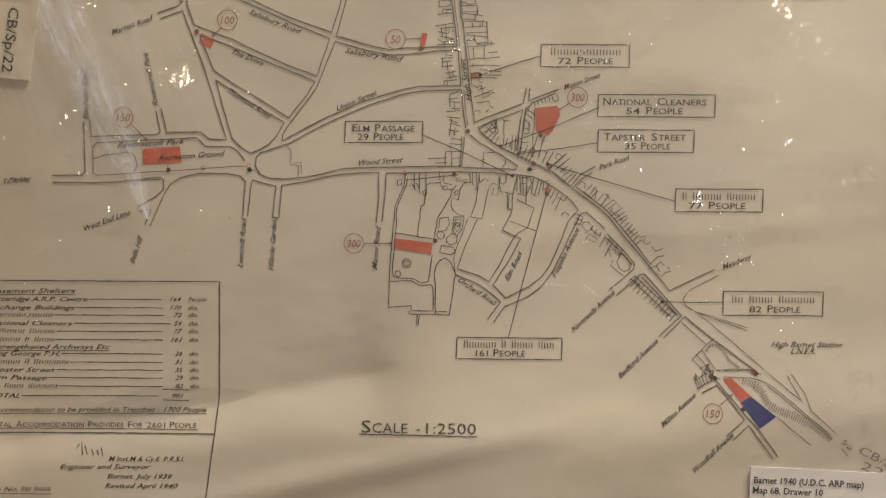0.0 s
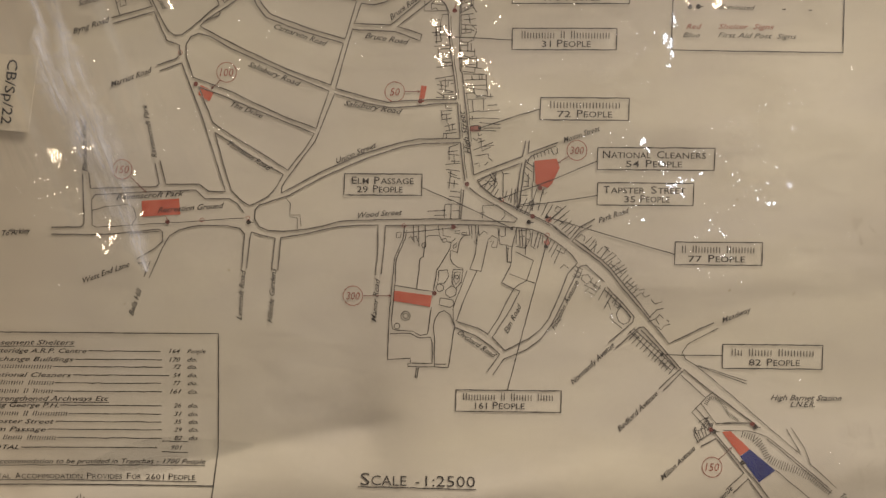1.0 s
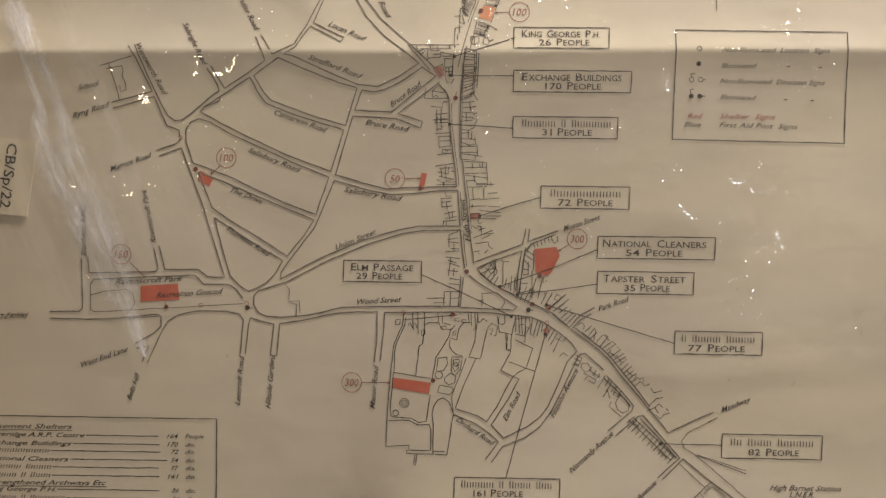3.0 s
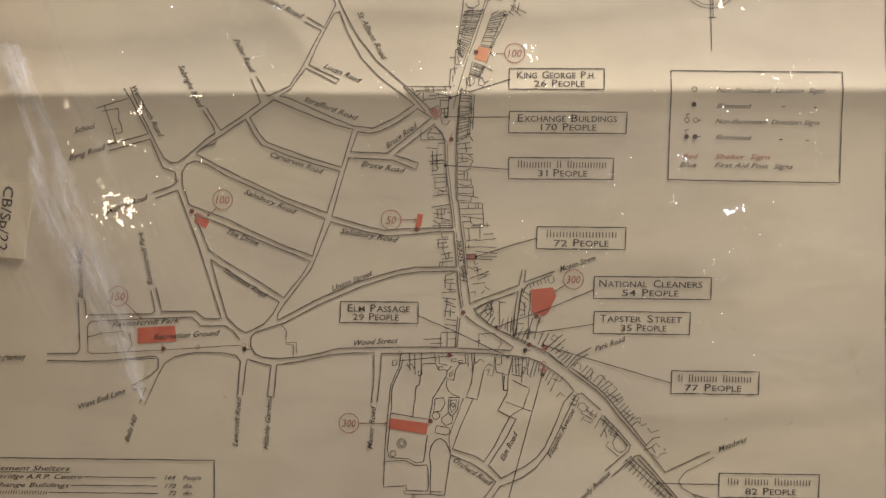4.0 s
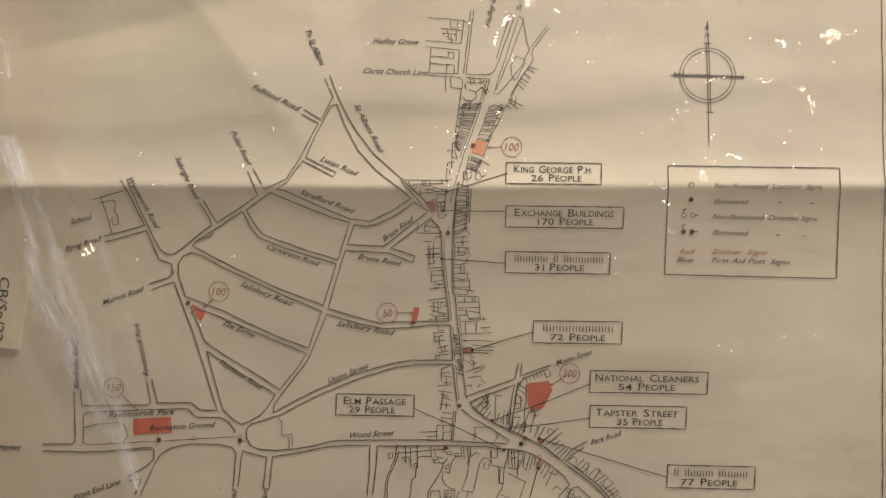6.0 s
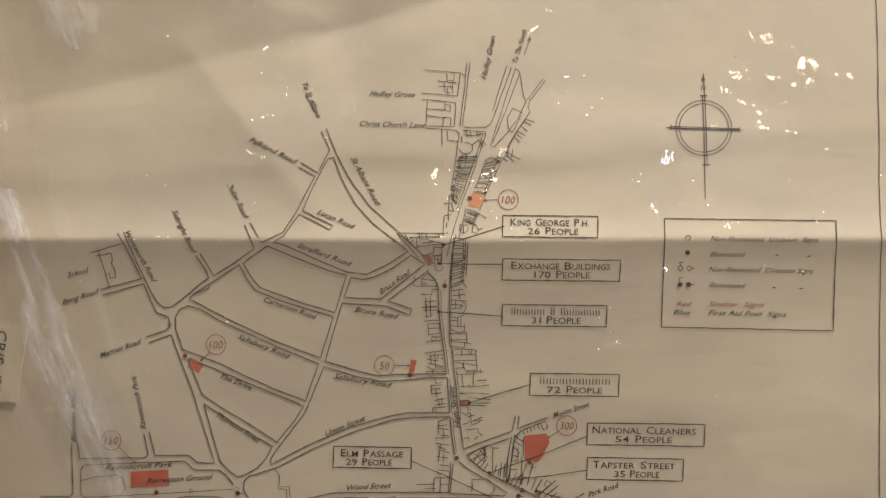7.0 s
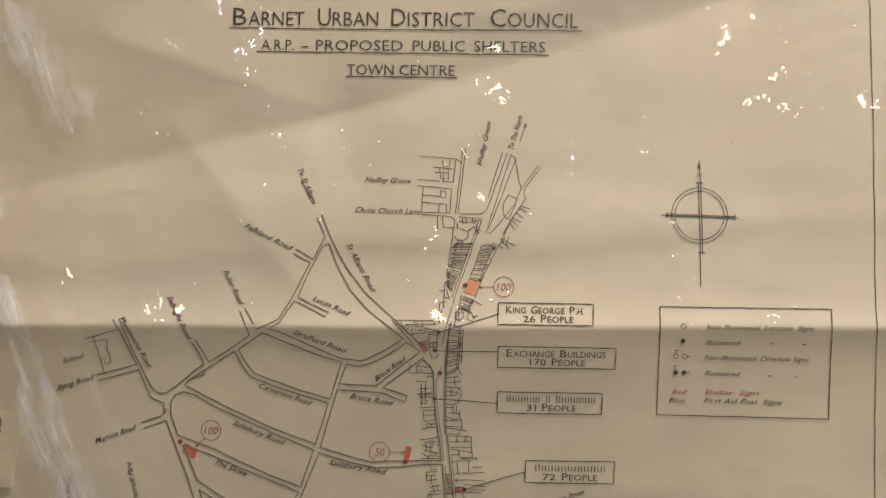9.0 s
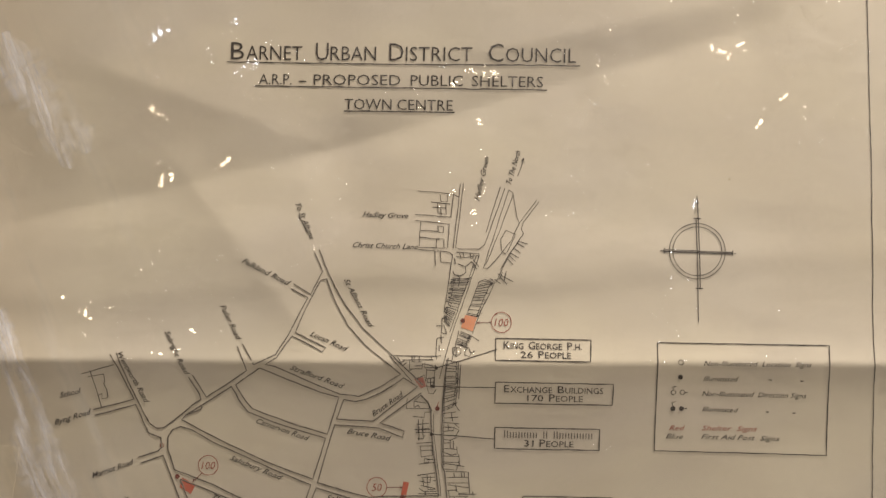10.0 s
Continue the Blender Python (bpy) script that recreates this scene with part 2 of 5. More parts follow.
def relief(x, y):
    """Height of the paper: a sharp cross fold and soft waves."""
    x, y = np.asarray(x, float), np.asarray(y, float)
    d = y - crease_y(x)
    r = np.sqrt(d * d + 0.8)
    h = np.where(d > 0, 2.2 * np.exp(-r / 14.0) + 6.8 * np.exp(-((r / 138.0) ** 1.12)), 2.2 * np.exp(-r / 22.0) + np.logaddexp(2.0 * (6.8 - 0.024 * r - 2.0e-5 * r * r), 0.4) / 2.0)
    h = h + 0.55 * np.sin(x / 61.0 + 0.6) * np.sin(y / 47.0 + 1.1) + 0.35 * np.sin(x / 33.0 - y / 52.0)
    # soft bands above the fold
    h = h + 0.42 * (1 + np.tanh((d - 42.0 - 0.05 * x + 4 * np.sin(x / 40)) / 7.0)) * (0.75 + 0.25 * np.sin(x / 55.0 + 1))
    h = h - 0.32 * (1 + np.tanh((d - 74.0 + 0.04 * x) / 11.0))
    # flat facets between soft folds in the upper part
    h = h + fold(x, y, (-242, 139), (-64, 180), -1.5, 26) + fold(x, y, (-64, 180), (165, 247), -1.5, 26)
    h = h + fold(x, y, (-185, 223), (-77, 186), 1.1, 24) + fold(x, y, (-144, 161), (-88, 90), 1.3, 30) + fold(x, y, (30, 238), (150, 262), 0.7, 18)
    h = h + fold(x, y, (-255, -240), (-60, -203), -2.2, 30)
    # long soft ridge near the foot of the sheet
    e = y + 238.0 - 0.055 * x + 6 * np.sin(x / 70.0)
    h = h + 2.6 * np.exp(-np.sqrt(e * e + 90.0) / 34.0) + 0.9 * bulge(x, y, -80, -262, 120, 9, 12)
    h = h + 0.25 * bulge(x, y, 120, -120, 130, 10, 3) + 0.2 * bulge(x, y, 60, -30, 150, 11, -4)
    return h + 1.3


def grid_mesh(name, x0, x1, y0, y1, step, height):
    nx, ny = int((x1 - x0) / step) + 1, int((y1 - y0) / step) + 1
    gx, gy = np.meshgrid(np.linspace(x0, x1, nx), np.linspace(y0, y1, ny))
    gz = height(gx, gy)
    verts = np.stack([gx, gy, gz], -1).reshape(-1, 3) / 1000
    i = (np.arange(ny - 1)[:, None] * nx + np.arange(nx - 1)).ravel()
    faces = np.stack([i, i + 1, i + 1 + nx, i + nx], 1)
    me = bpy.data.meshes.new(name)
    me.from_pydata(verts.tolist(), [], faces.tolist())
    me.shade_smooth()
    return me


# ---- the room ----
def part(name, bm, material, parent=None, label="", kind=""):
    me = bpy.data.meshes.new(name)
    bm.to_mesh(me)
    bm.free()
    return linked(name, me, material, parent, label, kind)


def linked(name, me, material, parent=None, label="", kind=""):
    if material:
        me.materials.append(material)
    ob = new(name, me)
    if parent:
        ob.parent = parent
    return tagged(ob, label=label, kind=kind)


def box_bm(x0, x1, y0, y1, z0, z1, bevel=0.0):
    bm = bmesh.new()
    bmesh.ops.create_cube(bm, size=1)
    bmesh.ops.scale(bm, vec=(x1 - x0, y1 - y0, z1 - z0), verts=bm.verts)
    bmesh.ops.translate(bm, vec=((x0 + x1) / 2, (y0 + y1) / 2, (z0 + z1) / 2), verts=bm.verts)
    if bevel:
        bmesh.ops.bevel(bm, geom=bm.edges[:], offset=bevel, segments=2, affect="EDGES")
    return bm


FLOOR = -0.75
part("floor", box_bm(-2.6, 2.6, -2.2, 2.7, FLOOR - 0.1, FLOOR), CARPET, None, "dark carpet floor of the reading room", "structure")
part("ceiling", box_bm(-2.6, 2.6, -2.2, 2.7, CEIL, CEIL + 0.1), WHITE, None, "plain painted ceiling over the map table", "structure")
part("wall_north", box_bm(-2.6, 2.6, 2.7, 2.8, FLOOR, CEIL), WALL, None, "plain painted wall of the reading room", "structure")
part("wall_south", box_bm(-2.6, 2.6, -2.3, -2.2, FLOOR, CEIL), WALL, None, "plain painted wall of the reading room", "structure")
part("wall_east", box_bm(2.6, 2.7, -2.3, 2.8, FLOOR, CEIL), WALL, None, "plain painted wall of the reading room", "structure")
part("wall_west", box_bm(-2.7, -2.6, -2.3, 2.8, FLOOR, CEIL), WALL, None, "plain painted wall of the reading room", "structure")


def map_table():
    base = tagged(new("map_table"), "flat light brown laminate table under the map", "table")
    base.location = (0, 0, FLOOR)
    part("tabletop", box_bm(-0.7, 0.7, -0.55, 0.6, 0.72, 0.75, 0.003), TABLE, base)
    for lx in (-0.64, 0.64):
        for ly in (-0.49, 0.54):
            part("leg", box_bm(lx - 0.025, lx + 0.025, ly - 0.025, ly + 0.025, 0.0, 0.72, 0.003), METAL, base)


map_table()


def downlight(x, y):
    lamp = tagged(new("downlight"), "small round recessed ceiling lamp, switched on", "ceiling lamp", "downlights over the table")
    lamp.location = (x, y, CEIL)
    bm = bmesh.new()
    rings = [(0.042, 0.0), (0.044, -0.010), (0.054, -0.010), (0.058, -0.004), (0.058, 0.0)]
    loops = [[bm.verts.new((r * math.cos(a * math.tau / 32), r * math.sin(a * math.tau / 32), z)) for a in range(32)] for r, z in rings]
    for a, b in zip(loops, loops[1:]):
        for k in range(32):
            bm.faces.new((a[k], a[(k + 1) % 32], b[(k + 1) % 32], b[k]))
    part("trim_ring", bm, METAL, lamp)


for dx, dy, dc in DOWNLIGHTS:
    downlight(dx, dy)
# housing of the added raking light, out of view
panel = tagged(new("added_light_panel"), "rectangular light panel added on the unseen wall for raking light", "wall lamp")
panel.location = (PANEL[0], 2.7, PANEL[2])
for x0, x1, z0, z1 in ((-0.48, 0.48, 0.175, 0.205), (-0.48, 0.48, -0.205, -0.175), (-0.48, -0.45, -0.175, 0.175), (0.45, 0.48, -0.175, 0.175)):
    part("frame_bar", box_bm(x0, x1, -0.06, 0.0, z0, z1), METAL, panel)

# ---- the map ----
SHEET = (-292.0, 275.0, -315.0, 282.0)
map_sheet = linked("map_sheet", grid_mesh("map_sheet", *SHEET, 1.5, relief), PAPER)
tagged(map_sheet, "large creased cream paper town map hand drawn in ink", "map")
LIFT = 0.15


def sheet_mesh(name, verts, faces, material, parent, label="", lift=LIFT):
    """A flat drawing in millimetres, laid onto the paper's relief."""
    v = np.array(verts, float)
    z = relief(v[:, 0], v[:, 1]) + lift
    me = bpy.data.meshes.new(name)
    me.from_pydata((np.c_[v[:, :2], z] / 1000).tolist(), [], faces)
    return linked(name, me, material, parent, label)


def ribbon(points, width, verts, faces, closed=False, wobble=0.10):
    """One pen stroke: a narrow band with a slightly unsteady course and width."""
    pts = [Vector(p) for p in points]
    if closed:
        pts.append(pts[0])
    line = []
    for a, b in zip(pts, pts[1:]):
        k = max(1, int((b - a).length / 3.5))
        line += [a.lerp(b, i / k) for i in range(k)]
    line.append(pts[-1])
    line = [p + Vector((random.gauss(0, wobble), random.gauss(0, wobble))) if 0 < i < len(line) - 1 else p for i, p in enumerate(line)]
    base = len(verts)
    for i, p in enumerate(line):
        a, b = line[max(i - 1, 0)], line[min(i + 1, len(line) - 1)]
        d = (b - a).normalized() if (b - a).length > 1e-6 else Vector((1, 0))
        nrm = Vector((-d.y, d.x)) * width / 2 * random.uniform(0.8, 1.2)
        verts += [p + nrm, p - nrm]
    for i in range(len(line) - 1):
        k = base + 2 * i
        faces.append((k, k + 1, k + 3, k + 2))


APART = {"garden_outline", "garden_bed", "garden_pond", "key_ring", "key_tail", "ditto_mark", "underline", "north_line", "arm_end", "sign_tail", "school_outline"}


def strokes(name, lines, width=0.62, material=None, parent=None, label="", closed=False, wobble=0.10):
    """Pen strokes as one part; outlines that stand apart become parts of their own."""
    if name in APART and len(lines) > 1:
        for pts in lines:
            strokes(name, [pts], width, material, parent, label, closed, wobble)
        return None
    verts, faces = [], []
    for pts in lines:
        ribbon(pts, width, verts, faces, closed, wobble)
    return sheet_mesh(name, verts, faces, material or INK, parent or map_sheet, label)


def ring_points(c, r, n=28, squash=1.0):
    return [(c[0] + r * math.cos(k * math.tau / n), c[1] + r * squash * math.sin(k * math.tau / n)) for k in range(n)]


def blot(name, outline, material, parent=None, label="", lift=0.17):
    verts = [Vector(p) for p in outline]
    return sheet_mesh(name, verts, [tuple(range(len(verts)))], material, parent or map_sheet, label, lift)


def wash(outline, material, name="shelter_block", label="", edge=True):
    """A painted plot: a grid of small cells cut to the outline, so that it lies on the relief."""
    bm = bmesh.new()
    face = bm.faces.new([bm.verts.new((x, y, 0)) for x, y in outline])
    xs, ys = [p[0] for p in outline], [p[1] for p in outline]
    for axis, lo, hi in ((0, min(xs), max(xs)), (1, min(ys), max(ys))):
        k = lo + 4
        while k < hi:
            co, no = (Vector((k, 0, 0)), Vector((1, 0, 0))) if axis == 0 else (Vector((0, k, 0)), Vector((0, 1, 0)))
            bmesh.ops.bisect_plane(bm, geom=bm.verts[:] + bm.edges[:] + bm.faces[:], plane_co=co, plane_no=no)
            k += 4
    bm.verts.index_update()
    verts, faces = [v.co.copy() for v in bm.verts], [tuple(v.index for v in f.verts) for f in bm.faces]
    bm.free()
    ob = sheet_mesh(name, verts, faces, material, map_sheet, label, 0.10)
    return ob


def text_mesh(words, size, weight, slant):
    cu = bpy.data.curves.new("lettering", "FONT")
    cu.body, cu.size, cu.shear, cu.offset, cu.resolution_u = words, size, slant, weight, 2
    ob = bpy.data.objects.new("lettering", cu)
    me = bpy.data.meshes.new_from_object(ob)
    bpy.data.objects.remove(ob)
    bpy.data.curves.remove(cu)
    return me


def lettering(words, line, cap, name="lettering", material=None, parent=None, weight=0.0, slant=0.0, label="", lift=LIFT, jitter=0.0):
    """Words between two ends of a base line, with capitals of that height, in millimetres."""
    me = text_mesh(words, cap / 0.729, weight, slant)
    co = np.empty(len(me.vertices) * 3)
    me.vertices.foreach_get("co", co)
    co = co.reshape(-1, 3)
    a, b = Vector(line[0]), Vector(line[1])
    x0, x1 = co[:, 0].min(), co[:, 0].max()
    d = (b - a)
    sx = d.length / (x1 - x0)
    d.normalize()
    u, v = (co[:, 0] - x0) * sx, co[:, 1]
    if jitter:
        v = v + jitter * np.sin(u * 1.1 + len(words))
    x, y = a.x + d.x * u - d.y * v, a.y + d.y * u + d.x * v
    z = relief(x, y) + lift
    me.vertices.foreach_set("co", (np.c_[x, y, z] / 1000).ravel())
    me.update()
    return linked(name, me, material or INK, parent or map_sheet, label)


def bars(line, cap, counts, name="lettering_bars", material=None, parent=None, width=0.45, lean=0.0):
    """Upright pen bars in the place of words that are not spelt out."""
    a, b = Vector(line[0]), Vector(line[1])
    d = (b - a)
    total = sum(counts) + 0.8 * (len(counts) - 1)
    step = d.length / total
    d.normalize()
    up = Vector((-d.y + lean * d.x, d.x + lean * d.y))
    lines, k = [], 0.0
    for c in counts:
        for i in range(c):
            p = a + d * step * (k + i + 0.25)
            q = p + d * step * 0.5
            top = cap if i == 0 else cap * 0.8
            lines.append([p, p + up * top])
            lines.append([q, q + up * top])
        k += c + 0.8
    return strokes(name, lines, width, material, parent, wobble=0.03)


def ladder(front, back, count, seed, width=0.40, short=0.5, closed_back=0.8):
    """House plots along a street: party walls of uneven depth and broken rear walls."""
    rnd = random.Random(seed)

    def along(pts, f):
        p = [Vector(q) for q in pts]
        seg = [(b - a).length for a, b in zip(p, p[1:])]
        s = f * sum(seg)
        for a, b, l in zip(p, p[1:], seg):
            if s <= l:
                return a.lerp(b, s / l)
            s -= l
        return p[-1]

    lines = []
    cuts = [0.0]
    while cuts[-1] < 1.0:
        cuts.append(min(1.0, cuts[-1] + rnd.choice((0.6, 0.8, 1.0, 1.2, 1.7)) / count))
    for f, g in zip(cuts, cuts[1:]):
        at = lambda u, v: along(front, f + (g - f) * u).lerp(along(back, f + (g - f) * u), v)
        deep = rnd.uniform(short, 0.85)
        lines.append([at(0, 0.0), at(0, deep + rnd.choice((0.0, 0.0, 0.1, 0.25)))])
        if rnd.random() < closed_back:
            lines.append([at(0, deep), at(1, deep), at(1, deep * rnd.uniform(0.4, 0.9))])
        kind = rnd.random()
        if kind < 0.35:  # rear wing
            u, v, w = rnd.uniform(0.1, 0.4), rnd.uniform(0.6, 0.95), min(deep + rnd.uniform(0.12, 0.35), 1.1)
            lines.append([at(u, deep), at(u, w), at(v, w), at(v, deep)])
        elif kind < 0.60:  # inner wall
            v = deep * rnd.uniform(0.35, 0.75)
            lines.append([at(0, v), at(rnd.choice((0.6, 1.0)), v)])
        elif kind < 0.72:  # yard wall running back
            lines.append([at(0.5, deep), at(rnd.uniform(0.4, 0.6), rnd.uniform(1.0, 1.25))])
    lines.append([along(front, 1.0), along(back, 1.0)])
    return tagged(strokes("house_plots", lines, width, THIN_INK, wobble=0.05), kind="stuff")


def street(*lines, width=0.61):
    for line in lines:
        edge = strokes("street_outline", [line], min(width, 0.40), STREET_INK)
        if width > 0.6:
            verts, faces = [], []
            ribbon(line, 0.92, verts, faces, wobble=0.06)
            sheet_mesh("edging", verts, faces, EDGING, edge, lift=0.12)


def street_name(words, line, cap=3.2, weight=0.045):
    return lettering(words, line, cap, "street_name", INK, weight=weight, slant=0.42, jitter=0.12)


# streets west of the high street
street([(-187.7, 63.4), (-183.2, 56.0), (-174.5, 37.8), (-198.1, 31.7)], [(-197.2, 28.5), (-173.6, 34.9), (-166.5, 18.5), (-159.4, 16.2), (-158.8, 10.4), (-161.5, 8.2), (-172.6, 4.6)], [(-171.0, 1.4), (-158.2, 5.9), (-146.1, -26.8), (-133.8, -67.3), (-143.6, -67.3), (-148.8, -63.1), (-167.9, -63.1), (-171.2, -49.5)])
street([(-184.2, 64.3), (-177.3, 47.4), (-169.8, 31.4), (-165.7, 24.0), (-161.9, 21.4), (-158.0, 21.7), (-152.7, 25.3), (-147.1, 29.8), (-141.1, 34.9), (-136.2, 38.1), (-137.3, 41.6), (-143.1, 50.8)], [(-140.8, 52.1), (-133.2, 39.4), (-129.9, 41.6), (-122.3, 46.3), (-110.0, 54.8), (-111.1, 58.3), (-115.4, 68.4)])
street([(-112.5, 69.7), (-105.7, 58.3), (-93.6, 64.1), (-86.9, 74.5), (-76.0, 95.9), (-85.3, 101.0)], [(-84.0, 103.6), (-74.4, 97.8), (-67.8, 110.8), (-72.4, 121.3)], [(-69.8, 122.9), (-64.5, 109.8), (-59.8, 100.3), (-54.4, 91.3), (-50.2, 85.8), (-45.3, 79.3), (-37.2, 71.8), (-30.7, 66.2), (-24.3, 60.3), (-10.6, 47.0)])
street([(-68.8, 105.7), (-65.5, 106.6), (-60.8, 93.9), (-53.3, 80.3), (-43.6, 69.5), (-32.2, 60.7), (-23.3, 53.4), (-35.6, 45.5), (-46.9, 40.5), (-58.1, 41.8), (-77.1, 49.7), (-94.5, 57.6), (-99.3, 58.3), (-92.9, 62.4), (-88.7, 69.0), (-84.4, 74.5), (-67.4, 65.6), (-65.6, 67.9), (-82.8, 76.4), (-77.5, 89.1), (-68.8, 105.7)])
street([(-102.6, 56.4), (-86.8, 49.8), (-67.7, 42.4), (-58.1, 39.9), (-64.8, 18.8), (-80.9, 23.3), (-96.9, 29.1), (-107.2, 32.9), (-111.3, 37.7), (-116.5, 46.6), (-102.6, 56.4)])
street([(-118.8, 45.7), (-114.5, 37.7), (-109.8, 31.3), (-97.0, 25.9), (-80.9, 20.7), (-65.8, 16.5), (-73.1, -7.0), (-97.3, 1.7), (-123.1, 13.6), (-135.9, 20.1), (-147.5, 26.5), (-144.8, 29.1), (-118.8, 45.7)], [(-144.8, 29.1), (-136.3, 32.3), (-135.6, 34.2)])
street([(-155.5, 16.2), (-152.8, 20.7), (-148.2, 22.4), (-141.8, 20.7), (-129.6, 13.6), (-113.5, 6.5), (-97.3, -0.9), (-74.4, -10.3), (-81.6, -31.6), (-97.4, -25.8), (-116.8, -17.1), (-129.8, -10.6), (-141.1, -6.4), (-151.8, -2.2), (-155.3, 8.8), (-155.5, 16.2)])
street([(-148.6, -7.7), (-136.3, -12.2), (-113.6, -21.9), (-82.9, -34.5), (-87.8, -42.6), (-98.1, -55.2), (-113.7, -45.2), (-129.9, -35.5), (-140.9, -27.8), (-148.6, -7.7)])
street([(-139.6, -33.6), (-126.7, -42.0), (-113.7, -50.1), (-100.7, -57.8), (-104.6, -64.6), (-109.8, -70.5), (-115.3, -73.4), (-120.2, -75.3), (-125.1, -72.4), (-130.6, -66.6), (-135.1, -51.1), (-139.6, -33.6)])
street([(-55.5, 38.6), (-48.5, 37.6), (-42.7, 38.9), (-32.4, 43.9), (-21.5, 51.2), (-13.8, 46.1), (-19.6, 41.7), (-38.9, 26.4), (-59.6, 27.4), (-55.5, 38.6)], [(-11.6, 42.9), (-35.1, 25.5), (-21.3, 21.0), (-22.3, 17.4), (-35.8, 22.6), (-60.6, 24.2), (-64.9, 10.4), (-70.5, -9.0), (-52.0, -14.4), (-40.7, -17.0), (-26.2, -16.0), (-1.8, -15.6)])
street([(-1.1, -17.8), (-11.7, -17.9), (-26.2, -19.5), (-39.1, -20.2), (-52.0, -17.6), (-71.1, -11.9), (-77.3, -26.7), (-81.9, -38.1), (-97.5, -58.5), (-101.7, -64.6), (-101.7, -68.2), (-78.0, -55.8), (-55.3, -46.1), (-32.7, -39.5), (-23.0, -37.9), (0.2, -37.8)], [(0.5, -40.1), (-19.8, -40.5), (-32.7, -42.1), (-52.1, -48.3), (-78.0, -59.1), (-97.5, -69.5), (-107.2, -72.7), (-114.4, -75.0), (-117.0, -77.6), (-117.3, -82.8), (-114.7, -87.3), (-109.8, -89.5), (-100.7, -90.1), (-87.7, -88.8), (-78.0, -87.1), (-66.7, -84.2), (-32.7, -83.4), (0.5, -83.3)])
street([(-99.4, -71.1), (-96.8, -74.0), (-97.2, -81.1), (-91.3, -80.7), (-90.7, -87.2)], [(-97.2, -81.7), (-92.9, -82.4), (-92.9, -88.8)], width=0.5)
# park and the western roads
street([(-212.4, -56.1), (-211.4, -65.2), (-173.8, -64.4), (-171.8, -62.8), (-174.1, -51.1)], [(-216.0, -57.1), (-215.4, -85.0), (-217.4, -87.3), (-234.6, -87.4)], [(-210.8, -71.4), (-208.8, -68.8), (-150.7, -66.3), (-145.8, -71.5), (-131.6, -71.5), (-127.3, -74.1), (-123.4, -79.5)])
street([(-210.8, -71.4), (-210.8, -86.3), (-208.8, -87.6), (-185.2, -86.2), (-149.4, -84.1), (-129.9, -82.8), (-123.4, -82.5)], [(-210.8, -77.9), (-203.2, -75.9), (-190.8, -74.5), (-186.5, -76.4), (-185.2, -82.0), (-187.9, -86.2)], width=0.5)
street([(-234.6, -91.4), (-211.5, -91.8), (-195.1, -91.1), (-172.2, -88.7), (-170.2, -90.0), (-170.2, -95.5), (-174.8, -99.7), (-185.3, -105.6)], [(-184.6, -108.2), (-177.4, -106.9), (-181.4, -116.0)], [(-178.4, -116.6), (-170.6, -99.7), (-166.3, -92.6), (-160.8, -89.0), (-149.4, -86.7), (-133.2, -86.7), (-126.0, -88.3), (-123.1, -91.5), (-125.0, -111.2)], [(-122.1, -111.2), (-120.2, -94.7), (-119.2, -90.5), (-108.8, -93.4), (-105.6, -94.0), (-107.8, -112.4)])
street([(-104.2, -112.4), (-102.3, -93.7), (-87.7, -91.4), (-78.0, -89.1), (-68.3, -87.4), (-58.6, -86.7), (-46.6, -86.7), (-46.9, -102.5), (-48.2, -115.3)], [(-45.0, -114.7), (-43.1, -99.2), (-42.4, -87.0), (-32.7, -86.9), (-3.7, -86.5), (18.8, -86.8), (28.5, -88.4)])
street([(-189.2, -91.1), (-172.2, -90.0)], width=0.4)
# the high street
street([(-11.9, 41.7), (-7.5, 36.6), (-6.2, 31.2), (-5.9, 20.0), (-4.3, 5.6), (-2.7, -5.7), (-1.8, -15.6)], [(-1.1, -17.8), (-0.5, -28.1), (0.2, -37.8)], [(0.5, -40.1), (1.4, -50.7), (3.0, -61.7)], [(2.1, -66.8), (0.5, -83.3)], [(5.3, -65.5), (10.8, -70.0), (22.0, -76.5), (32.6, -83.2), (31.0, -85.2), (0.5, -83.9)])
street([(-4.9, 31.2), (-4.6, 20.0), (-3.0, 5.6), (-1.4, -5.7), (-0.5, -15.6)], [(0.2, -18.5), (0.8, -28.1), (1.4, -37.8)], [(1.8, -40.1), (2.7, -50.7), (4.0, -60.4)], width=0.35)
street([(3.4, 62.8), (1.5, 51.7), (0.5, 39.1), (-0.1, 20.0), (0.2, 0.8), (1.5, -1.5), (2.4, -12.1), (4.0, -24.9), (5.3, -39.4), (7.9, -58.4), (18.8, -54.2), (35.5, -48.0), (37.3, -39.3)], [(39.3, -39.3), (38.6, -46.4), (55.6, -40.2)], [(33.3, -75.8), (35.5, -63.5), (37.1, -51.2), (40.6, -48.0)])
street([(31.7, -74.5), (32.6, -66.8), (34.2, -57.1), (35.1, -51.6), (22.0, -56.4), (9.8, -61.3), (12.4, -64.9), (18.2, -70.0), (25.2, -73.9), (38.1, -79.7), (47.7, -84.5), (52.6, -86.8), (62.6, -94.9), (68.0, -88.1), (76.6, -83.5)])
street([(2.1, 51.7), (1.5, 39.1), (0.8, 20.0), (1.1, 0.8)], [(3.7, -12.1), (5.3, -24.9), (6.6, -39.4)], [(11.1, -63.6), (19.4, -70.7), (38.1, -81.0), (51.0, -87.1)], width=0.35)
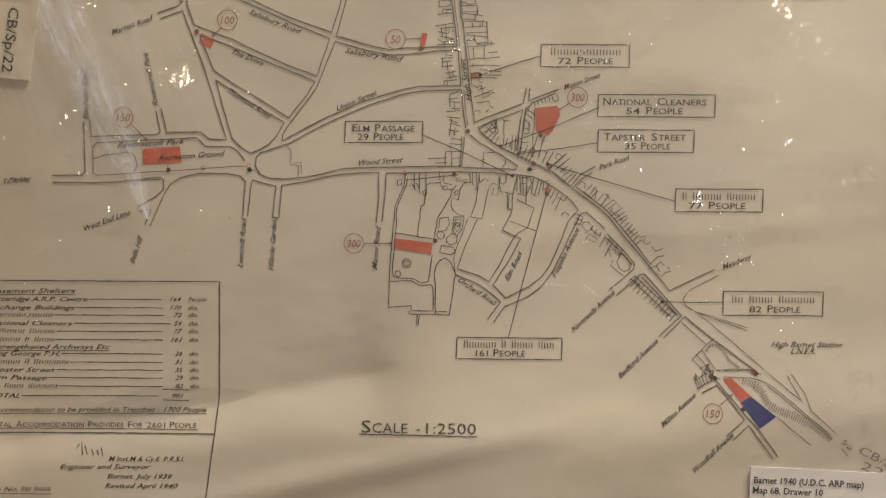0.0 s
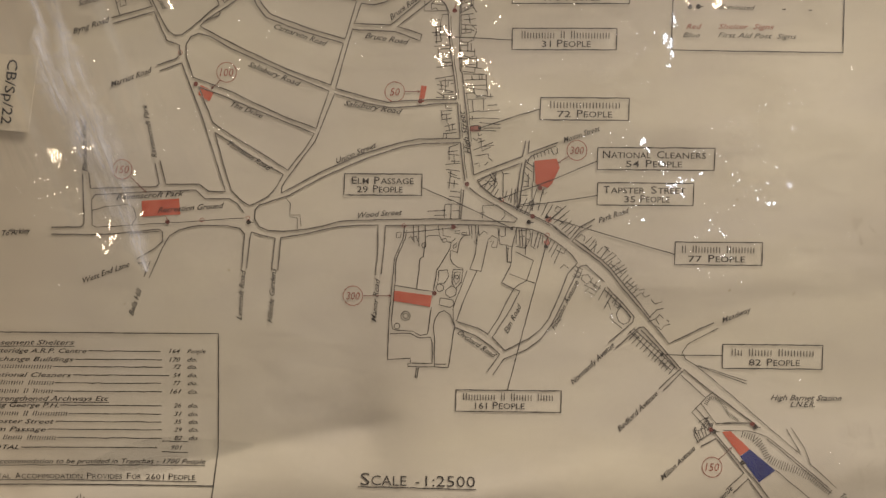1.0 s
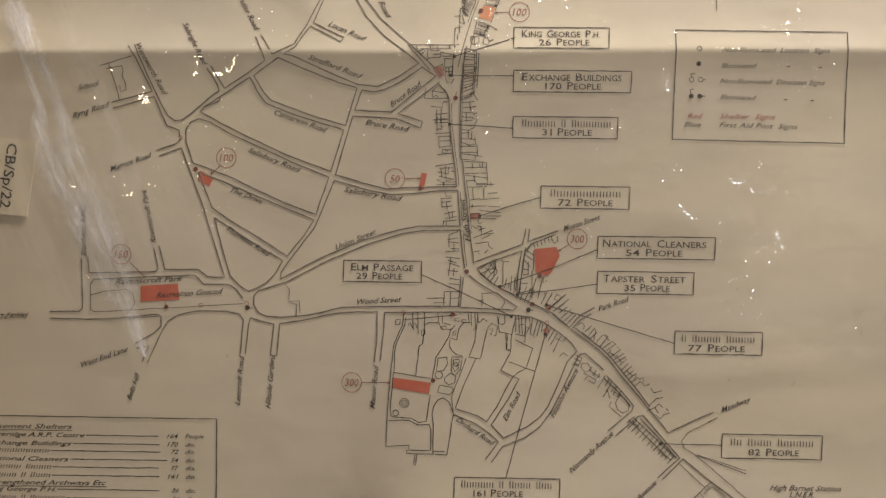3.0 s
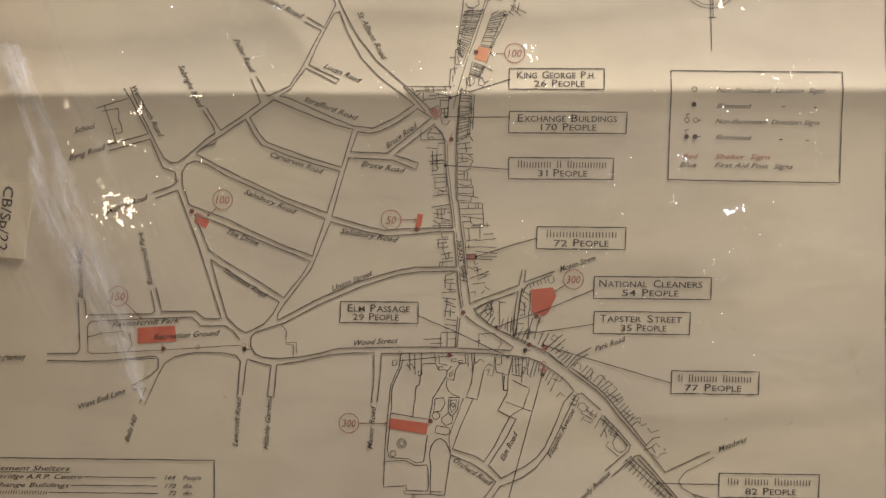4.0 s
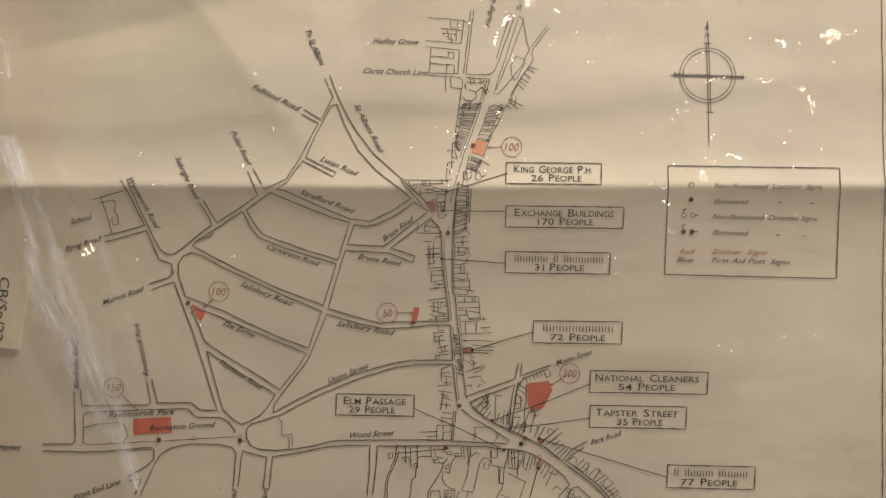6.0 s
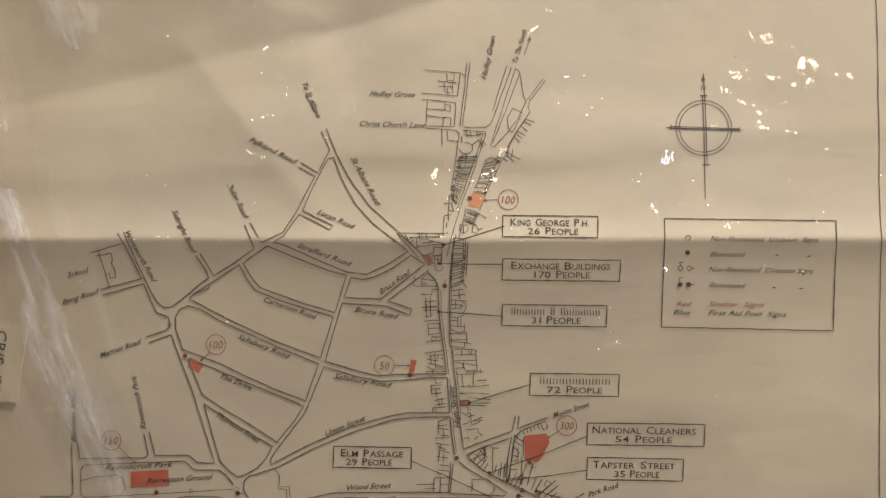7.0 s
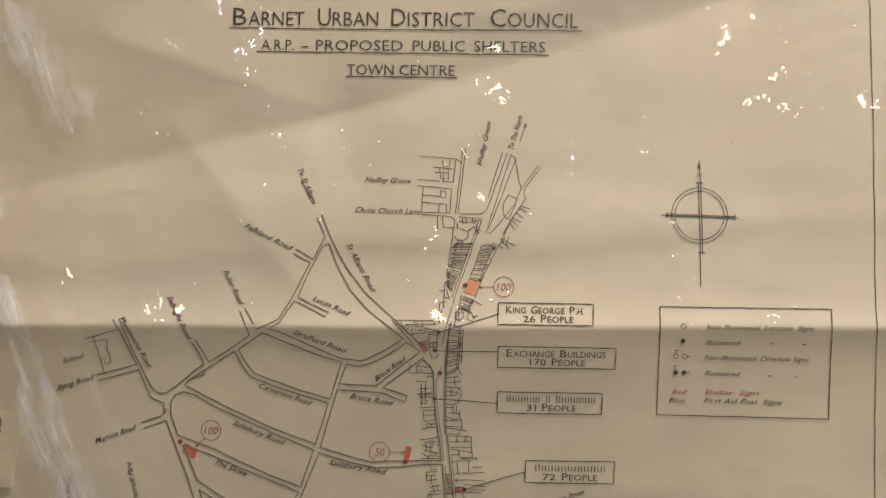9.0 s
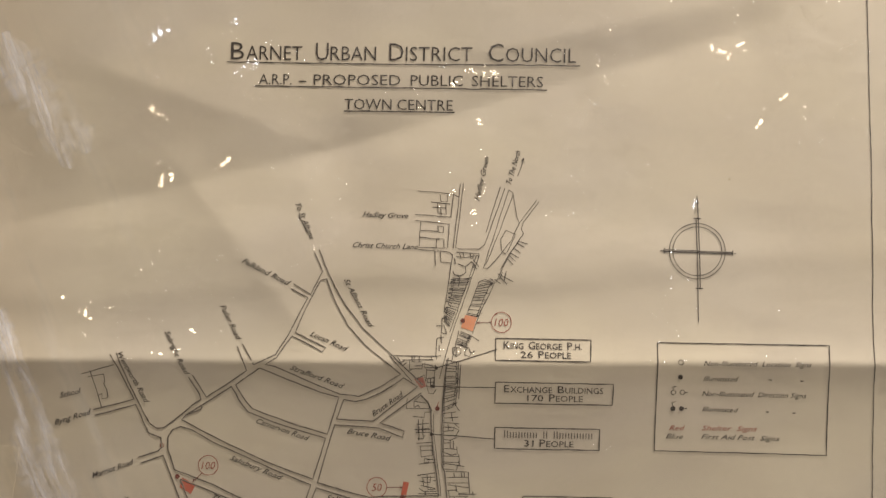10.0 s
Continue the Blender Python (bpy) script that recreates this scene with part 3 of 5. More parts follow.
street([(74.8, -87.1), (68.4, -90.9), (63.6, -96.1), (79.6, -108.0), (85.0, -113.1), (92.3, -123.0), (100.3, -132.0), (108.2, -141.6), (113.0, -147.3), (118.6, -154.3), (143.7, -142.4)], [(65.5, -95.1), (80.6, -106.7), (86.0, -111.8), (101.3, -130.7), (108.3, -139.7)])
street([(25.5, -158.5), (39.4, -151.5), (45.8, -146.7), (50.7, -140.2), (57.1, -125.7), (61.3, -114.4), (66.8, -108.3), (63.6, -103.8), (57.1, -98.3), (47.5, -91.9), (41.0, -89.3), (29.8, -88.0)], [(18.7, -172.3), (24.9, -163.3), (37.7, -157.9), (45.8, -152.1), (52.3, -143.4), (58.7, -130.5), (65.1, -116.7), (68.4, -110.3), (71.6, -109.6), (82.1, -119.2)])
street([(83.6, -122.1), (92.3, -131.1), (99.0, -139.1), (98.1, -142.3), (84.6, -153.9)], [(88.4, -157.1), (101.9, -145.2), (104.4, -144.8), (112.9, -154.4), (125.1, -168.6), (112.9, -180.0)], [(115.3, -180.9), (127.2, -169.1), (140.3, -179.9), (167.3, -200.2)], [(82.0, -123.7), (91.1, -132.1), (97.4, -139.4)], [(103.1, -146.8), (111.3, -155.3), (123.2, -168.6)])
street([(30.7, -123.1), (26.5, -130.5), (21.7, -140.2), (15.9, -148.9), (10.4, -145.7), (-1.5, -141.8)], [(-3.1, -145.0), (8.8, -149.8), (16.8, -155.3), (22.6, -160.5), (15.2, -170.7)], [(25.5, -158.5), (18.4, -150.8), (28.1, -136.0), (34.2, -124.4), (30.7, -123.1), (23.6, -119.6), (28.8, -110.2)])
street([(146.1, -145.5), (129.6, -154.4), (126.0, -159.2), (127.9, -163.1), (133.6, -166.6), (154.5, -184.1), (173.0, -200.5), (192.7, -217.2), (184.6, -202.7)], [(186.9, -201.8), (194.7, -213.0), (197.9, -222.6), (212.2, -235.7)], [(133.6, -166.6), (162.2, -177.1)], [(135.1, -166.6), (162.5, -175.5)], width=0.48)
# station approach
street([(125.5, -172.3), (139.2, -185.0), (143.7, -181.5)], [(139.2, -185.0), (131.2, -193.3), (141.9, -204.3)], [(133.7, -191.1), (142.6, -201.1)], [(136.3, -187.9), (144.6, -199.3), (165.1, -199.6)], width=0.45)
street([(133.8, -209.9), (141.9, -205.2)], [(136.3, -212.4), (145.0, -207.7), (160.2, -227.3), (150.0, -236.7)], [(153.9, -238.7), (162.5, -230.6), (176.6, -249.6)], [(144.4, -205.2), (158.2, -221.9), (168.0, -232.9), (179.2, -248.6)])
street([(148.6, -203.3), (163.4, -203.6), (173.4, -206.8), (185.1, -216.2), (208.1, -235.7)], [(173.4, -208.0), (209.8, -238.9)], [(178.3, -225.8), (197.8, -242.2)], [(144.6, -199.9), (154.1, -198.6), (166.1, -199.2)], width=0.45)


def hachures(line, count, length, seed):
    """Short slope ticks across a line."""
    rnd = random.Random(seed)
    p = [Vector(q) for q in line]
    seg = [(b - a).length for a, b in zip(p, p[1:])]
    lines = []
    for k in range(count):
        s = sum(seg) * k / (count - 1)
        for a, b, l in zip(p, p[1:], seg):
            if s <= l + 1e-6:
                break
            s -= l
        d = (b - a).normalized()
        q = a + d * min(s, l)
        nrm = Vector((-d.y, d.x)) * length * rnd.uniform(0.7, 1.1) / 2
        lines.append([q - nrm, q + nrm])
    return tagged(strokes("slope_hachures", lines, 0.38, THIN_INK, wobble=0.0), kind="stuff")


hachures([(159.6, -205.5), (166.4, -207.7), (171.0, -213.0), (174.0, -219.3), (180.4, -222.6), (188.5, -225.2), (198.2, -229.8), (208.8, -238.3)], 46, 4.6, 4)
hachures([(139.2, -188.5), (141.1, -185.3), (144.9, -185.0), (149.3, -189.1), (151.7, -193.6), (157.3, -198.0)], 26, 2.0, 5)

# estate and gardens south of the market road
strokes("garden_outline", [[(-31.4, -87.0), (-32.4, -94.1), (-37.2, -105.0), (-38.9, -121.8), (-40.8, -141.7), (-41.5, -163.6), (-28.3, -162.6), (-28.3, -165.8), (-29.9, -165.8), (-29.9, -167.4), (-6.7, -168.1), (-3.1, -145.0)], [(-31.4, -95.0), (-36.3, -106.3), (-37.3, -121.8), (-39.2, -141.7), (-38.6, -145.9), (-36.3, -146.9), (-27.3, -147.2), (-22.8, -149.8), (-18.6, -148.8), (-16.3, -133.7)],
    [(-40.2, -148.8), (-28.3, -148.5), (-23.4, -151.1), (-17.0, -150.8), (-16.0, -153.7), (-16.0, -165.8), (-27.9, -165.5)], [(-14.7, -167.4), (-14.7, -151.4), (-15.4, -145.0), (-14.4, -140.2), (-12.1, -136.9), (-8.9, -135.6), (-5.7, -137.9), (-3.1, -144.4)], [(-14.7, -166.2), (-8.0, -166.2)], [(-37.3, -121.1), (-15.3, -124.7), (-13.1, -112.8), (-9.8, -107.0), (-5.6, -99.9), (-5.0, -96.7), (-2.4, -94.1)],
    [(-19.5, -95.0), (-20.8, -104.7), (-22.7, -105.7), (-24.7, -123.1)], [(-25.0, -168.1), (-25.7, -173.8)], [(-23.8, -168.1), (-24.7, -174.1)]], 0.48)
strokes("garden_outline", [[(10.5, -87.6), (8.8, -103.1), (5.6, -112.1), (12.1, -113.1), (15.9, -96.0)], [(9.5, -113.1), (2.4, -128.9), (-2.2, -141.8)], [(4.0, -112.8), (-4.1, -134.7), (-3.1, -145.0)], [(21.7, -88.6), (22.7, -97.7), (29.8, -99.3), (28.8, -110.2)],
    [(29.8, -99.3), (32.0, -88.6)], [(27.5, -99.3), (26.9, -108.0), (29.1, -108.3)], [(28.2, -114.7), (42.6, -119.9)], [(32.0, -102.2), (41.7, -107.0), (37.8, -118.6), (33.0, -120.8), (30.7, -123.1)], [(37.8, -95.1), (37.2, -103.8)]], 0.42, THIN_INK)
strokes("garden_outline", [[(-1.4, -102.4), (-0.8, -98.6), (-0.2, -96), (1.1, -94.1), (2.4, -92.8), (6.3, -92.4)], [(-1.4, -102.4), (-5.3, -101.1), (-5.6, -105), (-5, -106.9), (-4, -108.9), (-1.5, -110.8), (1.8, -111.5)], [(10.8, -92.8), (13.7, -90.2), (15.9, -91.8)], [(15.9, -95.4), (18.5, -92.8), (21.7, -94.7), (20.7, -99.9), (17.8, -99.2), (19.1, -96), (16.9, -96.3)]], 0.42, THIN_INK)
strokes("garden_bed", [[(-12.1, -112.8), (-7.3, -112.1), (-6.6, -116.0), (-8.9, -119.8), (-12.8, -120.2)], [(-4.0, -112.1), (1.8, -112.1), (0.8, -119.2), (-2.5, -123.1), (-4.7, -119.9)], [(-3.1, -113.7), (0.1, -113.7), (-0.5, -118.6), (-2.4, -120.5), (-3.7, -117.9)], [(-8.3, -124.0), (-5.0, -121.1), (-1.8, -123.1), (-2.5, -126.6), (-5.7, -128.2), (-8.3, -126.3)], [(-11.2, -128.2), (-4.1, -129.5), (-3.4, -132.1), (-5.7, -133.7), (-12.1, -132.1)], ring_points((-11.5, -122.4), 2.1), ring_points((-1.8, -116.3), 1.0)], 0.45, THIN_INK, closed=True)
strokes("garden_pond", [ring_points((-31.1, -138.5), 2.6), ring_points((-31.1, -138.5), 1.5), ring_points((-36.0, -144.3), 1.6)], 0.42, THIN_INK, closed=True)
strokes("green_outline", [[(12.7, -82.9), (13.0, -79.7), (12.7, -75.8), (21.4, -75.5), (25.2, -78.7), (25.6, -81.6), (23.6, -83.9)], [(11.7, -79.7), (14.0, -79.7)]], 0.42, THIN_INK)
strokes("school_outline", [[(-204.2, 52.2), (-185.4, 57.6)], [(-199.5, 54.4), (-196.3, 44.3), (-193.2, 33.0)], [(-200.4, 50.6), (-191.6, 52.2), (-190.8, 49.0), (-191.6, 46.5), (-189.9, 42.7), (-189.4, 38.8), (-192.7, 37.8), (-192.9, 41.1), (-195.5, 39.5)]], 0.45, THIN_INK)

# the northern end
street([(9.9, 160.9), (7.7, 140.1), (5.8, 124.0)], [(11.5, 161.0), (9.0, 138.5), (7.1, 124.6), (9.1, 123.7), (20.6, 123.7), (23.5, 126.0), (27.0, 135.3), (35.0, 158.2)], [(32.4, 158.8), (24.4, 133.1)], [(37.2, 157.3), (39.5, 156.0), (41.8, 141.8), (43.4, 138.3), (38.8, 128.9), (30.8, 118.3), (25.4, 112.9), (22.9, 112.9), (37.2, 157.3)], width=0.45)
street([(39.8, 154.7), (30.8, 130.5), (24.4, 115.1)], [(53.0, 151.5), (44.0, 139.3)], [(54.3, 150.6), (45.3, 138.9), (44.3, 135.1), (45.6, 132.5), (38.8, 122.5), (33.4, 112.0), (30.2, 104.9)], [(35.7, 134.4), (41.1, 132.2), (36.6, 122.5), (35.0, 120.9), (33.1, 122.8), (32.8, 128.9), (35.7, 134.4)], width=0.42)
street([(-14.2, 156.7), (6.0, 154.9), (8.9, 153.0)], [(6.0, 154.9), (4.5, 141.7), (-15.8, 143.2)], [(-15.8, 139.7), (3.5, 137.8), (2.6, 124.0), (-13.4, 124.6), (-12.5, 139.4)], [(-14.0, 123.3), (3.6, 122.1), (5.5, 120.2)], [(-4.4, 122.4), (-4.0, 113.7)], [(-1.5, 122.0), (-1.2, 116.3), (4.6, 115.7)], width=0.42)
street([(20.6, 120.2), (13.3, 98.4), (5.4, 76.1), (1.0, 61.5), (-1.5, 50.9)], [(5.5, 120.8), (3.4, 104.8), (0.9, 88.1)], [(19.0, 120.2), (11.7, 98.4), (4.1, 76.8)], [(20.6, 104.9), (14.3, 88.8)], [(9.2, 77.7), (5.2, 60.6)], [(21.9, 105.8), (25.1, 105.2), (27.0, 107.1), (29.6, 104.9), (21.3, 88.3), (16.9, 76.2)], width=0.42)
strokes("house_plots", [[(-12.5, 134.2), (-2.9, 133.6)], [(-12.8, 130.3), (-1.9, 129.1)], [(-2.9, 136.8), (-2.2, 133.0), (0.3, 132.7), (0.3, 136.2), (-2.9, 136.8)], [(-3.8, 124.0), (-3.5, 129.7), (0.4, 129.1), (0.7, 124.6)], [(-6.8, 150.3), (4.1, 149.1)], [(-6.2, 147.4), (1.9, 146.8)], [(-1.7, 154.5), (-1.3, 150.7), (2.5, 150.4), (2.5, 154.5)], [(-3.3, 149.7), (-2.6, 143.9), (1.9, 143.3), (1.6, 149.1)], [(-1.3, 146.5), (-1.0, 142.0)]], 0.42, THIN_INK)

# rows of houses
def plots(lines):
    """Walls of houses and yards, a group that stands together."""
    return tagged(strokes("house_plots", lines, 0.44, THIN_INK, wobble=0.05), kind="stuff")


plots([[(-28.8, 63.7), (-3, 63.6)], [(-22.4, 61.4), (-5, 61.7)], [(-29.5, 63.7), (-17, 49.4)], [(-17, 63.7), (-16.7, 60.4)], [(-15.5, 63.7), (-15.4, 61.1)], [(-12.9, 63.7), (-12.6, 60.4)], [(-6.2, 63.6), (-5.6, 57.8)], [(-3, 63.6), (-4, 57.8)], [(-27.2, 62.7), (-19.2, 55.3), (-17, 56)], [(-25, 63), (-23.1, 60.1), (-20.8, 61.1)], [(-22.4, 57.9), (-19.6, 60.4)], [(-18.3, 60.7), (-18.3, 56.3), (-11.3, 56.6), (-11, 59.7)], [(-16.7, 60.4), (-11.3, 60.4)], [(-15.4, 58.1), (-11.6, 58.4)], [(-11.3, 59.4), (-3.4, 57.8)], [(-9.7, 60.1), (-10, 57.2), (-3.4, 57.2)], [(-8.8, 56.2), (-8.8, 50.6), (-4, 51.8)], [(-8.8, 55.9), (-3.4, 55.6)]])
plots([[(-4, 57.8), (-5, 45.8)], [(-8.1, 51.2), (-4.3, 51.2), (-4.3, 45.8), (-8.8, 46.5), (-8.1, 51.2)], [(-8.5, 48.7), (-4.3, 48.7)], [(-6.5, 51.2), (-6.5, 46.2)], [(-8.5, 45.9), (-7.5, 42.7), (-5, 42.4), (-3.4, 44.9)], [(-15.1, 50.6), (-10, 52.8), (-9.1, 49)], [(-12.6, 41.1), (-15.8, 38), (-15.8, 34.5)], [(-15.8, 38), (-8.8, 37)], [(-19.6, 39.6), (-20, 33.9), (-6.6, 33.8)], [(-15.5, 34.5), (-13.6, 35.7), (-12.3, 34.5)], [(-12.3, 41.4), (-8.1, 37.9), (-5.6, 32.5)], [(-16.5, 29.4), (-10.1, 28.8), (-9.7, 31.9), (-5.9, 31.9)], [(-14.2, 24.9), (-7.2, 25.6)], [(-15.5, 21.8), (-7.2, 22.7)], [(-13.3, 27.5), (-13.3, 20.5)]])
plots([[(-10.7, 28.1), (-11, 20.5)], [(2.3, 61.6), (1.4, 45.8), (0.1, 32.5)], [(9, 60.3), (8.7, 48.9), (7.4, 36.3), (9.7, 32.8)], [(10.3, 59), (9.3, 39.5)]])
plots([[(-15.5, 21.8), (-6.6, 22.1)], [(-14.5, 20.2), (-6.6, 20.5)], [(-12.9, 23.7), (-13, 15.7)], [(-10.7, 23.7), (-10.7, 17.9)], [(-13.9, 16.7), (-10.7, 16.7), (-9.8, 18.6)], [(-14.2, 14.1), (-5.9, 14.7)], [(-12.6, 12.5), (-5, 12.8)], [(-12, 12.2), (-11.7, 6.5), (-5.3, 7.4), (-5.6, 12.5)], [(-12, 10), (-5.6, 10.3)], [(-9.8, 5.5), (-10.1, 3.3), (-7.5, 3.3), (-7.2, 5.2), (-9.8, 5.5)], [(-13, 2.3), (-4.3, 3.3)], [(-5, 5.2), (-8.5, 4.9)], [(-13.9, -4.1), (-3.7, -2.5)], [(-11.4, -5.4), (-3.7, -5)], [(-12.7, -7.3), (-8.2, -8.2)], [(-12, -9.8), (-3.7, -11.4)], [(-10.7, -5.7), (-10.1, -10.2)]])
plots([[(-8.2, -3.8), (-7.9, -12.1), (-3.4, -11.7)], [(-6.3, -4.4), (-6.6, -8.2), (-8.2, -8.2)], [(-5, -7), (-3.4, -7)], [(-13, -11.4), (-8.8, -14)], [(-13.3, -14.6), (-2.4, -14.3)], [(-9.1, -13.3), (-9.1, -15.3)], [(-9.5, -13), (-3.1, -13)]])
plots([[(0.8, 31.3), (7.8, 32.2)], [(2, 28.7), (9, 29.3)], [(5.2, 31.9), (5.9, 26.8)], [(0.8, 26.2), (9.7, 25.5)], [(3.3, 26.2), (3.6, 21.7)], [(7.1, 25.5), (9.7, 23)], [(0.8, 23.6), (6.5, 23.3)], [(0.8, 21.1), (6.5, 21.7), (6.8, 23.6)], [(1.4, 18.9), (7.8, 18.5), (9.7, 22), (7.1, 23)], [(0.8, 16.6), (4.6, 16), (8.4, 17.9)], [(0.8, 14.4), (5.2, 14.7)], [(4.6, 16), (4.6, 11.5), (6.5, 11.5), (6.5, 15.7)], [(0.4, 11.5), (8.7, 10.9)], [(0.1, 9.6), (5.2, 7.7), (8.7, 8.4), (8.4, 12.5)], [(0.1, 7.1), (9.7, 7.1)], [(9.4, 8.4), (10, 3.6), (0.1, 3.6)]])
plots([[(0.8, 2.9), (9, 2), (12.5, 1.3)], [(9.7, 5.2), (9.7, 2)], [(1.4, -0.2), (8.4, -0.9), (8.7, 2)], [(2.4, -1.5), (14.1, -1.8)], [(2.7, -5), (14.8, -4.7), (15.1, -1.8)], [(6.8, -2.5), (7.1, -5)], [(11, -2.5), (11.3, -4.7)], [(12.6, -2.2), (12.6, -4.7)], [(3, -8.2), (15.1, -7.9)], [(14.8, -1.8), (15.7, -14.6)], [(3.3, -9.2), (15.4, -10.8)], [(7.8, -9.2), (8.4, -13)], [(3.3, -12.4), (8.4, -12), (9.4, -14), (15.1, -13.6)], [(17.3, -12.7), (17.7, -15.2)], [(9.1, -14.6), (19.2, -14.3)], [(4, -15.9), (15.1, -15.5)], [(7.1, -16.2), (7.8, -23.2)], [(13.5, -15.9), (13.5, -21.9)]])
plots([[(15.7, -19.4), (21.1, -19)], [(11, -22.9), (22.4, -21.9)]])
plots([[(-8.2, -18.8), (-7.9, -21), (-4.3, -20.7)], [(-11.1, -22.3), (-4.3, -22)], [(-10.7, -24.5), (-5, -23.9)], [(-10.1, -22.3), (-10.1, -27.4)], [(-9.8, -27.1), (-4.3, -26.4)], [(-7.5, -24.5), (-7.2, -29.3)], [(-8.5, -30.9), (-2.4, -29.6)], [(-8.2, -33.5), (-1.8, -32.5)], [(-6.6, -29.3), (-5.6, -33.8)], [(-4.3, -29.3), (-4, -33.2)], [(-9.5, -35.1), (-1.8, -34.4)], [(-9.1, -35.1), (-9.5, -37.7)], [(-7.5, -35.1), (-7.6, -37.7)], [(-6.3, -42.8), (-0.8, -40.9)], [(-6.9, -45.4), (-1.2, -44.7)], [(-6.6, -46.6), (-0.5, -47.3)], [(-6, -42.5), (-6, -49.9)], [(-5, -50.5), (-0.2, -50.8)], [(-8.2, -52.4), (0.1, -51.8)], [(-3.4, -46.6), (-3.1, -51.8)]])
plots([[(-7.9, -55.3), (0.1, -56.2)], [(-6.6, -56.9), (-1.8, -58.8)], [(-5.6, -58.8), (0.1, -60.7)], [(-5, -55.6), (-6.3, -65.9)], [(-3.1, -61.4), (-3.4, -65.9)], [(-7.2, -62.7), (-0.8, -63.6)]])
plots([[(5.2, -23.2), (11.6, -22.2)], [(5.2, -26.7), (14.1, -26.4), (22.7, -27)], [(7.1, -25.4), (7.1, -27.4)], [(11, -28.9), (23.1, -30.2)], [(6.2, -30.9), (11, -30.5)], [(13.5, -32.1), (23.1, -32.1)], [(6.5, -33.1), (20.5, -33.7)], [(10.3, -34.4), (10.7, -36.3), (12.6, -35.7)], [(7.1, -37.6), (9.7, -39.2), (10.3, -37.6), (12.3, -38.6)], [(10.3, -40.2), (14.2, -38.9)], [(11.9, -37.6), (12.6, -45), (17.4, -42.7)], [(7.8, -44.4), (18.6, -40.2)], [(12.6, -42.4), (19.3, -41.8)], [(11.9, -47.2), (16.1, -46.6), (16.4, -49.1), (18.7, -50.7)], [(8.8, -47.6), (12.6, -47.2)], [(8.1, -52.4), (11, -51.7), (11, -53.7)], [(14.2, -53), (16.1, -51.1)]])
plots([[(10.4, -62.6), (15.8, -58.8)], [(11.3, -65.2), (16.1, -62.6)], [(13.6, -65.8), (18, -59.4)], [(15.2, -67.8), (20, -62.6)], [(17.4, -69.1), (21.2, -63.9)], [(19.3, -70.7), (21.9, -66.5)], [(16.7, -57.8), (20, -62.6), (19.3, -65.8)], [(18, -56.8), (21.5, -63.6)], [(19.3, -56.2), (19.9, -59.4)], [(14.5, -61.3), (18, -64.6)], [(16.4, -62.6), (21.2, -60.7)], [(23.8, -56.8), (24.7, -57.8), (28.2, -57.8)], [(24.7, -57.8), (24.4, -70.7)], [(20.6, -56.2), (20, -62.6)], [(26.7, -67.4), (25.4, -72.9)], [(29.5, -65.8), (28.9, -74.2)], [(31.5, -66.5), (30.8, -75.5)], [(33.1, -65.8), (32.4, -76.8)], [(27.6, -72.9), (28.3, -70)]])
plots([[(37.2, -49.7), (35.9, -57.8), (34, -75.5)], [(41.9, -51.3), (41.7, -62.6)], [(37.2, -51), (42, -54.2)], [(36.9, -53.6), (41, -56.8)], [(36.5, -56.8), (39.8, -60.7)], [(39.1, -49.7), (37.8, -53)], [(36.2, -61.9), (39.1, -62.6)], [(35.9, -65.2), (39.1, -64.8)], [(38.8, -57.8), (38.8, -65.2)], [(41, -62.6), (41.1, -78.7)], [(35, -70), (38.5, -70)], [(39.7, -48.1), (54.3, -42.3)], [(42.3, -49.7), (41.6, -47.2)], [(44.2, -48.8), (43.5, -46.5)], [(46.4, -48.4), (45.8, -45.9)], [(48.3, -47.5), (47.7, -44.9)], [(50.5, -46.8), (49.9, -44.3)], [(52.4, -45.6), (51.5, -43.3)], [(55, -43.3), (55.3, -46.2), (53.1, -47.2), (51.8, -44.9)]])
plots([[(43.6, -66.4), (39.8, -78)], [(47.1, -66.4), (44.3, -78.7)], [(47.8, -65.8), (47.1, -69.7), (49.4, -68.4)], [(31.8, -76.1), (39.8, -74.2), (47.8, -74.8), (48.8, -76.7)], [(32.1, -78.7), (34.7, -72.9)], [(34.1, -79.3), (38.2, -71.6)], [(36.6, -80.6), (40.4, -72.9)], [(38.5, -81.3), (42.4, -74.8)], [(39.8, -73.5), (42, -73.2), (41.7, -75.5), (39.8, -75.5), (39.8, -73.5)], [(50, -73.8), (46.2, -81.9)], [(52.6, -75.4), (48.1, -83.2)], [(55.2, -76.1), (57.7, -77.7), (55.8, -80), (53.6, -78.7), (55.2, -76.1)], [(60.3, -76.1), (50.1, -84.5)], [(62.2, -78.7), (53.3, -85.8)]])
plots([[(48.9, -81.5), (52.1, -76.7)], [(50.5, -84.8), (56.9, -79.3)], [(54.3, -85.1), (59.5, -81.2)], [(56.3, -87), (61.1, -83.2)], [(57.6, -89.6), (63.3, -84.5)], [(59.5, -91.2), (64.9, -86.4)], [(61.1, -92.8), (65.9, -87.7)], [(55, -83.8), (60.1, -86.4)], [(52.4, -87), (56.9, -91.2), (61.7, -94.4)]])
